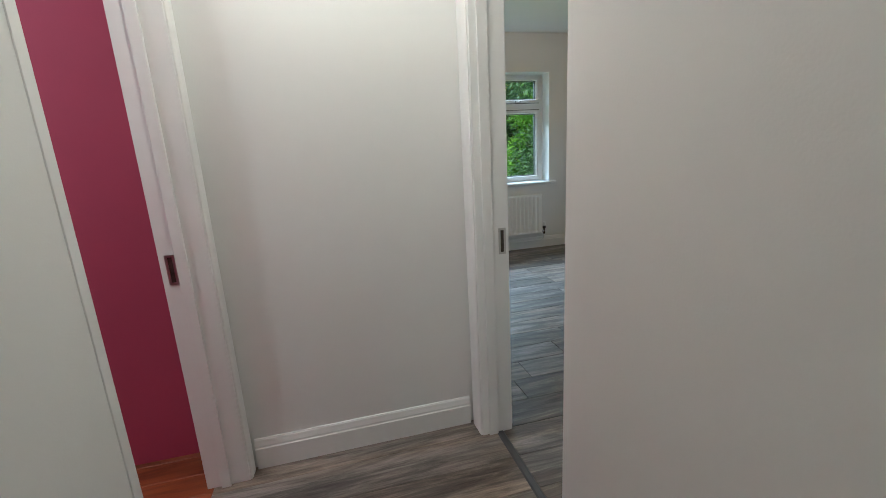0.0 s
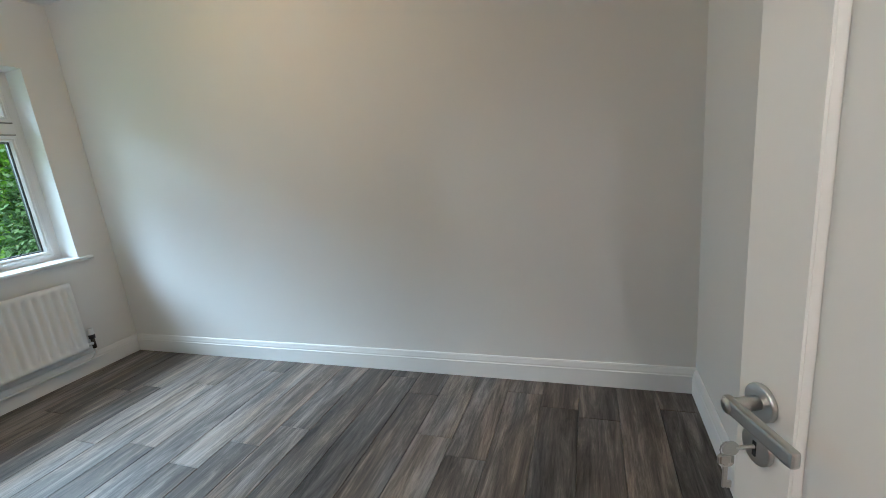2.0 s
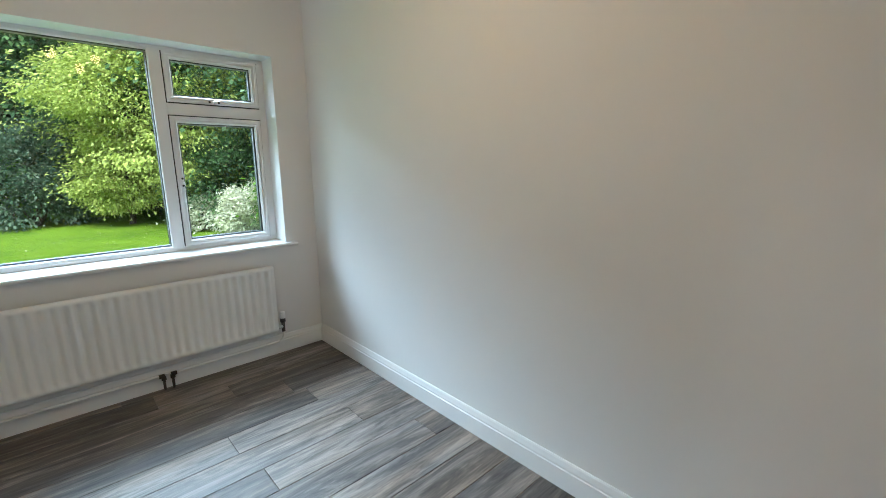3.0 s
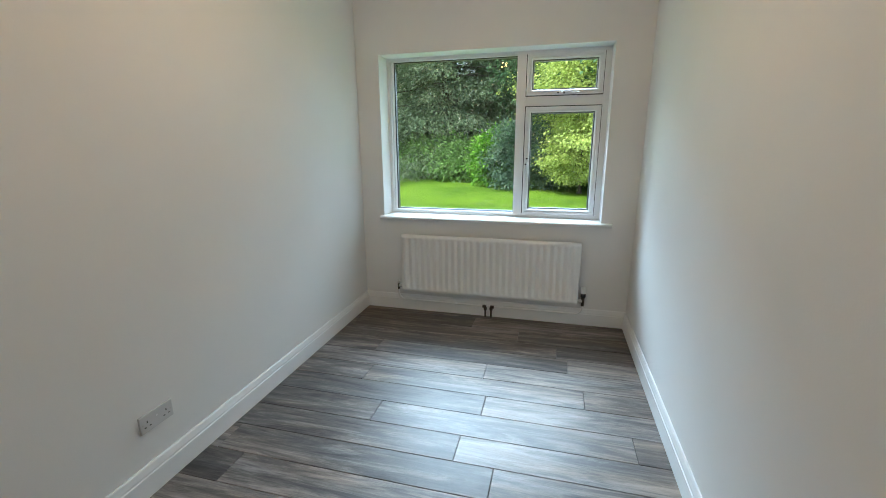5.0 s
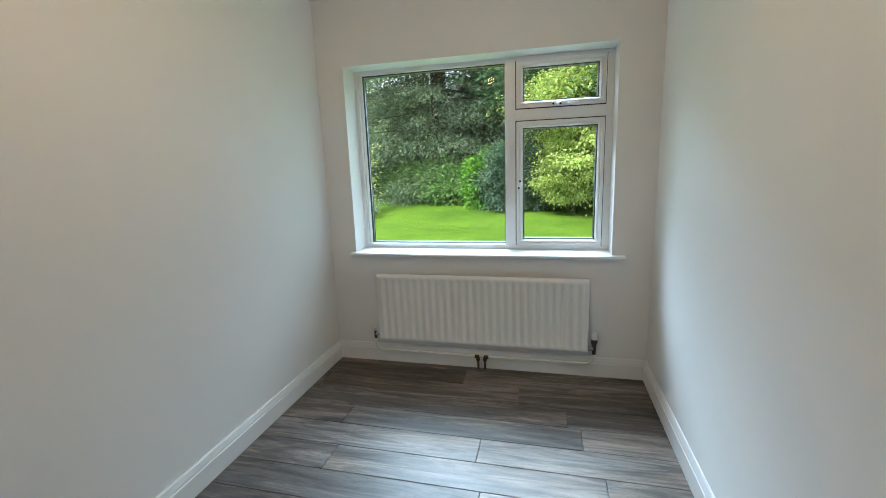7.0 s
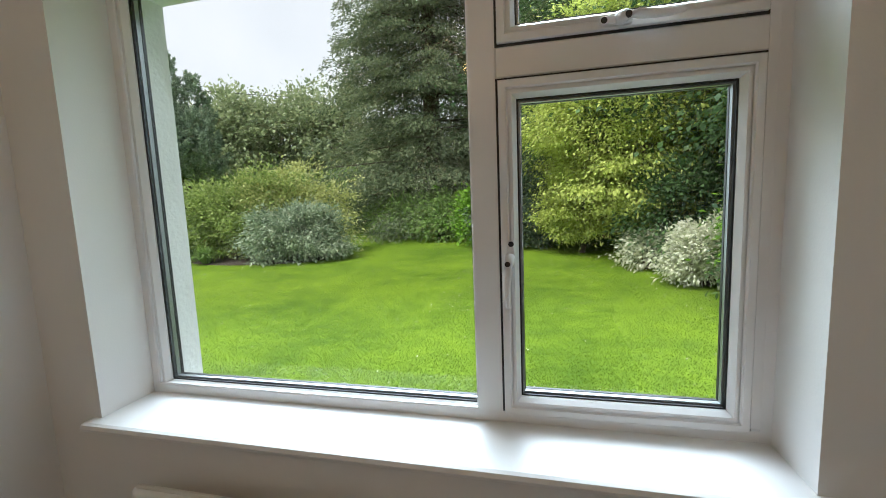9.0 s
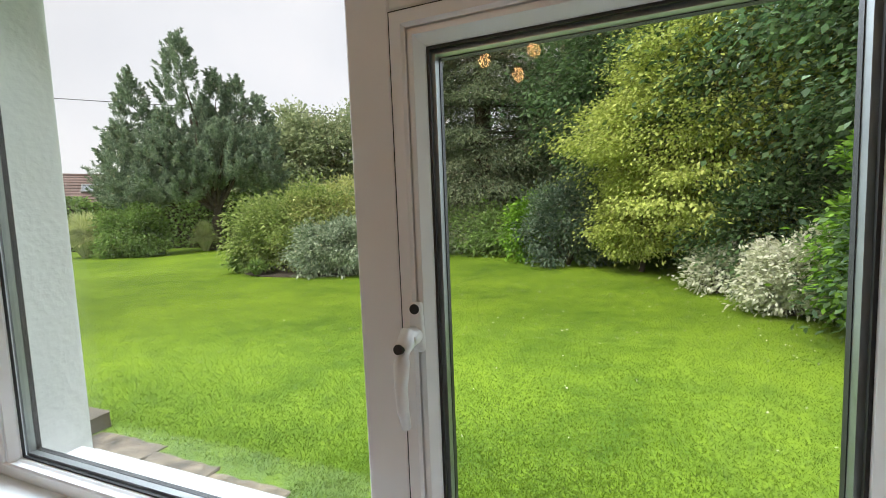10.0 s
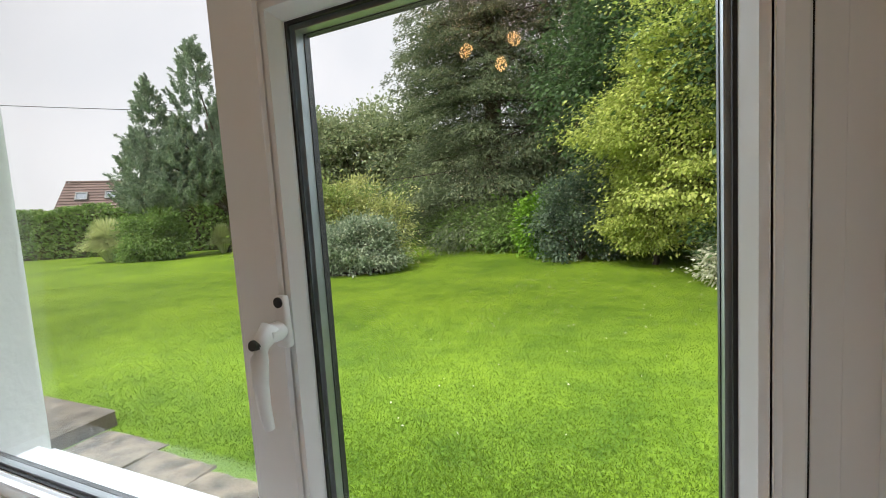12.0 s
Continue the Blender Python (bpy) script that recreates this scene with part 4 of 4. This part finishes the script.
# island bed of shrubs in the lawn
bm = cylinder(1.0, Matrix.Translation((-6.4, 15.1, GROUND + 0.015)) @ Matrix.Diagonal((2.6, 1.6, 1, 1)), 0.03, 40)
setting("flower_bed", bm, SOIL_SHADE, "oval bed of dark soil in the lawn", "flower bed")
shrub("rhododendron_bush", "large olive-green rounded bush in the lawn bed", "bush", -7.3, 15.3, (2.0, 1.5), 2.65, 260, 110, 0.26, 0.12, L_RHODO, 0.45)
shrub("golden_bush", "golden leaved bush at the middle of the bed", "bush", -6.3, 15.9, (1.7, 1.2), 2.9, 200, 100, 0.24, 0.115, L_GOLD, 0.45)
shrub("grey_green_bush", "low grey-green variegated bush in the bed", "bush", -4.95, 14.5, (1.35, 1.1), 1.65, 260, 130, 0.17, 0.095, L_GREY, 0.45)
shrub("bronze_bush", "thin bronze-tipped bush behind the bed", "bush", -4.5, 16.3, (0.8, 0.6), 2.5, 40, 40, 0.22, 0.12, L_GOLD, 0.4)


def grass_clump(name, label, x, y, r, h, n, mat, width=0.03):
    t = thing(name, label, "ornamental grass", pose(x, y, GROUND))
    a = rng.random(n) * 2 * math.pi
    out = r * (0.15 + 0.85 * rng.random(n))
    hh = h * (0.6 + 0.4 * rng.random(n)) * (1.1 - 0.45 * out / r)
    d = np.stack([np.cos(a), np.sin(a), np.zeros(n)], 1)
    s = np.stack([-np.sin(a), np.cos(a), np.zeros(n)], 1) * width
    base, zed = d * (0.12 * r), np.array([0, 0, 1.0])
    mid = base + d * (out * 0.3)[:, None] + zed * (hh * 0.75)[:, None]
    tip = base + d * out[:, None] + zed * (hh * (1.02 - 0.5 * (out / r) ** 2))[:, None]
    v = np.stack([base - s, base + s, mid + s * 0.8, mid - s * 0.8], 1)
    w = np.stack([mid - s * 0.8, mid + s * 0.8, tip + s * 0.1, tip - s * 0.1], 1)
    raw_mesh("blades", np.concatenate([v, w]), 4, mat, t)
    return t


grass_clump("pampas_grass", "pale arching pampas grass clump by the hedge", -24.5, 18.5, 1.6, 2.6, 4200, L_STRAW, 0.028)
grass_clump("pampas_grass", "smaller pale pampas grass clump near the pine", -19.9, 22.2, 1.05, 1.9, 2000, L_STRAW, 0.025)
grass_clump("strap_leaf_clump", "arching green strap leaves at the bed's edge", -8.7, 14.2, 0.75, 0.75, 350, L_HEDGE, 0.018)
grass_clump("strap_leaf_clump", "arching green strap leaves at the bed's edge", -7.5, 13.75, 0.6, 0.6, 300, L_HEDGE, 0.018)
shrub("dark_bush", "dark green rounded bush before the hedge", "bush", -21.2, 19.1, (1.55, 1.3), 2.7, 240, 80, 0.24, 0.15, L_HEDGE)


def hedge(x0, y0, x1, y1, h, th, n, mat, label):
    t = thing("hedge", label, "hedge", pose(x0, y0, GROUND))
    u = rng.random(n)
    L = np.array([x1 - x0, y1 - y0, 0.0])
    nrm = unit(np.array([-L[1], L[0], 0.0]))
    z = h * rng.random(n) ** 0.8
    side = np.where(rng.random(n) < 0.7, -1, 1) * th * 0.5 * (0.75 + 0.35 * rng.random(n))
    top = rng.random(n) < 0.25
    z[top] = h * (0.93 + 0.1 * rng.random(top.sum()))
    side[top] = th * (rng.random(top.sum()) - 0.5)
    z = z * (1 + 0.05 * np.sin(u * 40) + 0.04 * np.sin(u * 97))
    p = L * u[:, None] + nrm * side[:, None] + np.array([0, 0, 1.0]) * z[:, None]
    raw_mesh("leaves", leaves(p, unit(nrm * np.sign(side)[:, None] + np.array([0, 0, 0.6])), 0.26, 0.6, 0.2), 4, mat, t)
    # solid box whose dark colour stands for shade between the leaves
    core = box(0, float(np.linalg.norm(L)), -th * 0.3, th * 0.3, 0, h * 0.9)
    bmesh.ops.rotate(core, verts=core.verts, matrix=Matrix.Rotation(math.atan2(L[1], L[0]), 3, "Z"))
    part("shade_core", core, SOIL_SHADE, t, "plain dark box for the shaded inside of the hedge")


hedge(-52.0, 15.5, -15.0, 28.5, 3.5, 1.6, 26000, L_HEDGE, "clipped green hedge at the garden's far side")
far_rows = ((-25.5, 36.5, 11.5, 4.6), (-21.5, 40.0, 12.6, 5.0), (-17.0, 42.5, 12.2, 4.8), (-28.5, 39.0, 12.0, 5.0), (-13.0, 44.5, 9.5, 4.4), (-33.0, 33.0, 9.5, 4.6), (0.5, 42, 14.0, 5.5), (6.0, 34, 16.0, 6.0), (12.5, 26, 15.0, 6.0), (13.5, 18, 13.0, 5.0), (-9.5, 41, 6.5, 3.8))
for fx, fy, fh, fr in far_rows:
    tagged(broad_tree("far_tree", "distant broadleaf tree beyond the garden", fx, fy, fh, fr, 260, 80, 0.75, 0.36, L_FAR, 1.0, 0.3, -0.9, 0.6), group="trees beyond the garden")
for sx, sy in ((-14.5, 27.5), (-11.0, 29.0), (-17.5, 28.0)):
    tagged(shrub("light_bush", "mid-green bush at the end of the lawn", "bush", sx, sy, (2.4, 1.8), 3.6, 140, 60, 0.4, 0.24, L_HEDGE), group="bushes at the end of the lawn")


# neighbour's house beyond the hedge
def neighbour_house(m):
    """Local x runs along the ridge; the slope with the roof windows faces local -y."""
    hs = thing("house", "white house with brown tiled roof beyond the hedge", "house", m)
    x0, x1, half, eave, ridge, rows, hip = 0.0, 13.0, 4.2, 2.5, 6.3, 15, 0.7
    part("wall", box(x0 + 0.3, x1 - 0.3, -half + 0.4, half - 0.4, 0, eave + 0.05), RENDER_COAT, hs)
    roof = None
    for s in (-1, 1):
        bm = bmesh.new()
        for i in range(rows):
            a, b = i / rows, (i + 1) / rows
            ya, za, yb, zb = s * half * (1 - a), eave + (ridge - eave) * a, s * half * (1 - b), eave + (ridge - eave) * b
            top = [bm.verts.new(p) for p in ((x0 + hip * a, ya, za + 0.09), (x1 - hip * a, ya, za + 0.09), (x1 - hip * b, yb, zb + 0.01), (x0 + hip * b, yb, zb + 0.01))]
            low = [bm.verts.new(p) for p in ((x0 + hip * a, ya, za - 0.03), (x1 - hip * a, ya, za - 0.03))]
            bm.faces.new(top)
            bm.faces.new((low[0], low[1], top[1], top[0]))
        r = part("roof", bm, ROOF, hs, "brown concrete tile roof")
        roof = roof or r
    for xe, d in ((x0, 1), (x1, -1)):
        bm = bmesh.new()
        bm.faces.new([bm.verts.new(p) for p in ((xe, -half, eave), (xe, half, eave), (xe + d * hip, 0, ridge))])
        part("hip", bm, ROOF, hs)
    part("ridge_tiles", tube([(x0 + hip, 0, ridge + 0.02), (x1 - hip, 0, ridge + 0.02)], 0.13, 8), ROOF, hs)
    slope = math.degrees(math.atan2(ridge - eave, half))
    for x, up in ((1.9, 0.62), (3.9, 0.64)):
        at = pose(x, -half * (1 - up), eave + (ridge - eave) * up + 0.1, slope)
        fr = ring(-0.42, 0.42, -0.5, 0.5, [(0, 0.0), (0, -0.12), (0.10, -0.12), (0.10, 0.0)])
        bmesh.ops.transform(fr, verts=fr.verts, matrix=at @ pose(0, 0, 0, -90))
        w = part("roof_window", fr, SPACER, roof, "grey framed roof window")
        pane = box(-0.33, 0.33, -0.41, 0.41, 0.03, 0.07)
        bmesh.ops.transform(pane, verts=pane.verts, matrix=at)
        part("pane", pane, ROOF_GLASS, w, "pale sky-reflecting roof pane")


neighbour_house(pose(-42.1, 24.5, GROUND - 0.1, 0, 0, 53))
wire = [(-25.4 + 0.731 * q, 33.3 + 0.682 * q, 10.9 + 0.0006 * q * q) for q in range(-60, 61, 5)]
tagged(link("overhead_cable", tube(wire, 0.028, 5), CABLE), "thin overhead cable across the sky", "cable")

# edge of the house: worn paving, raised stone border
def garden_edge():
    xs = (-1.36, -0.62, 0.02, 0.66)
    for a, b in zip(xs, xs[1:]):
        y1 = 5.93 - 0.12 * (a + 1.36) + rng.random() * 0.05
        st = box(a + 0.004, b - 0.004, 5.05, y1, GROUND - 0.05, GROUND + 0.014, 0.008)
        bmesh.ops.subdivide_edges(st, edges=[e for e in st.edges if e.calc_length() > 0.2], cuts=7, use_grid_fill=True)
        for v in st.verts:
            rim = 0.009 if v.co.y > 5.75 else 0.003
            v.co += Vector((rng.normal(0, 0.003), rng.normal(0, rim), rng.normal(0, 0.003)))
        tagged(link("paving_slab", st, PAVING), "worn sandy stone slab half grown over", "paving slab", "slabs along the house")
    bm = box(-8, 3.2, YO + 0.012, 5.06, GROUND - 0.05, GROUND + 0.010)
    setting("path", bm, SOIL_SHADE, "strip of bare soil along the house wall", "path")
    edge_ = box(-3.4, -1.40, 5.45, 6.03, GROUND - 0.05, GROUND + 0.13, 0.02, seg=2)
    for v in edge_.verts:
        v.co += Vector((rng.normal(0, 0.006), rng.normal(0, 0.006), rng.normal(0, 0.004)))
    tagged(link("stone_border", edge_, STONE), "low weathered stone border beside the paving", "stone border")


garden_edge()

# blades of the lawn near the window, and fallen leaves
n = 300000
gd = 1.0 + 15.0 * rng.random(n) ** 1.5
ga = rng.uniform(-1.25, 0.9, n)
gx, gy = 2.3 + gd * np.sin(ga) * 1.1, 4.6 + gd * np.cos(ga)
ok = (gy > 5.08) & ~((gx > -3.4) & (gx < 0.62) & (gy < 5.85 + 0.18 * rng.random(n)))
gx, gy = gx[ok], gy[ok]
n = len(gx)
a = rng.random(n) * 2 * math.pi
hb = 0.010 + 0.014 * rng.random(n)
base = np.stack([gx, gy, np.full(n, GROUND)], 1)
sd = np.stack([np.cos(a), np.sin(a), np.zeros(n)], 1) * 0.0035
tip = base + np.stack([rng.normal(0, 0.014, n), rng.normal(0, 0.014, n), hb], 1)
tri = np.stack([base - sd, base + sd, tip], 1)
tagged(raw_mesh("grass", tri, 3, L_LAWN), "short green grass blades of the lawn", "grass", kind="stuff")
n = 700
fx, fy = rng.uniform(-6, 5.5, n), rng.uniform(6.5, 17, n)
near = rng.random(n) < 0.55
fx[near], fy[near] = rng.uniform(0.5, 5.0, near.sum()), rng.uniform(9, 15, near.sum())
p = np.stack([fx, fy, np.full(n, GROUND + 0.03)], 1)
d = np.stack([rng.normal(0, 1, n), rng.normal(0, 1, n), np.zeros(n)], 1)
tagged(raw_mesh("fallen_leaves", leaves(p, d, 0.026, 0.6, 0.1), 4, L_WHITE), "scattered pale fallen leaves on the lawn", "leaves", kind="stuff")


# ---- floor boards, last ----
def boards(parent, x0, x1, y0, y1, w, length, mat, ends=None, first=0.0):
    """Rows of separate boards along x with bevelled edges."""
    rr = random.Random(11)
    k = math.floor((y0 - first) / w)
    while first + k * w < y1 - 0.002:
        a, b = max(y0, first + k * w), min(y1, first + (k + 1) * w)
        joint = ends[k] if ends and k in ends else x0 + rr.random() * length
        cuts = [joint + i * length for i in range(-6, 7) if x0 + 0.05 < joint + i * length < x1 - 0.05]
        cuts = [x0, *cuts, x1]
        for c, e in zip(cuts, cuts[1:]):
            bm = bmesh.new()
            hx, hy, g, ch = (e - c) / 2 - 0.0006, (b - a) / 2 - 0.0006, 0.011, 0.0022
            lo = [bm.verts.new((sx * hx, sy * hy, -ch)) for sx, sy in ((-1, -1), (1, -1), (1, 1), (-1, 1))]
            hi = [bm.verts.new((sx * (hx - ch), sy * (hy - ch), 0)) for sx, sy in ((-1, -1), (1, -1), (1, 1), (-1, 1))]
            dn = [bm.verts.new((sx * hx, sy * hy, -g)) for sx, sy in ((-1, -1), (1, -1), (1, 1), (-1, 1))]
            bm.faces.new(hi)
            for i in range(4):
                j = (i + 1) % 4
                bm.faces.new((lo[i], lo[j], hi[j], hi[i]))
                bm.faces.new((dn[i], dn[j], lo[j], lo[i]))
            ob = part("plank", bm, mat, parent)
            ob.location = ((c + e) / 2, (a + b) / 2, 0)
        k += 1


ROW = 0.1745
boards(floor, XL - 0.06, XR, YS, YN, ROW, 1.26, OAK, {-3: 2.07, -2: 1.598, -1: 2.137, 0: 2.657, 1: 2.09, 2: 2.58, -5: 2.40, -9: 2.47}, 3.105)
boards(floor, HX0 - 0.13, XL - 0.06, HY0, HY1, ROW, 1.26, OAK, None, 3.105)
boards(pink_floor, -2.6, HX0 - 0.13, -0.9, 1.47, 0.12, 1.1, REDWOOD)
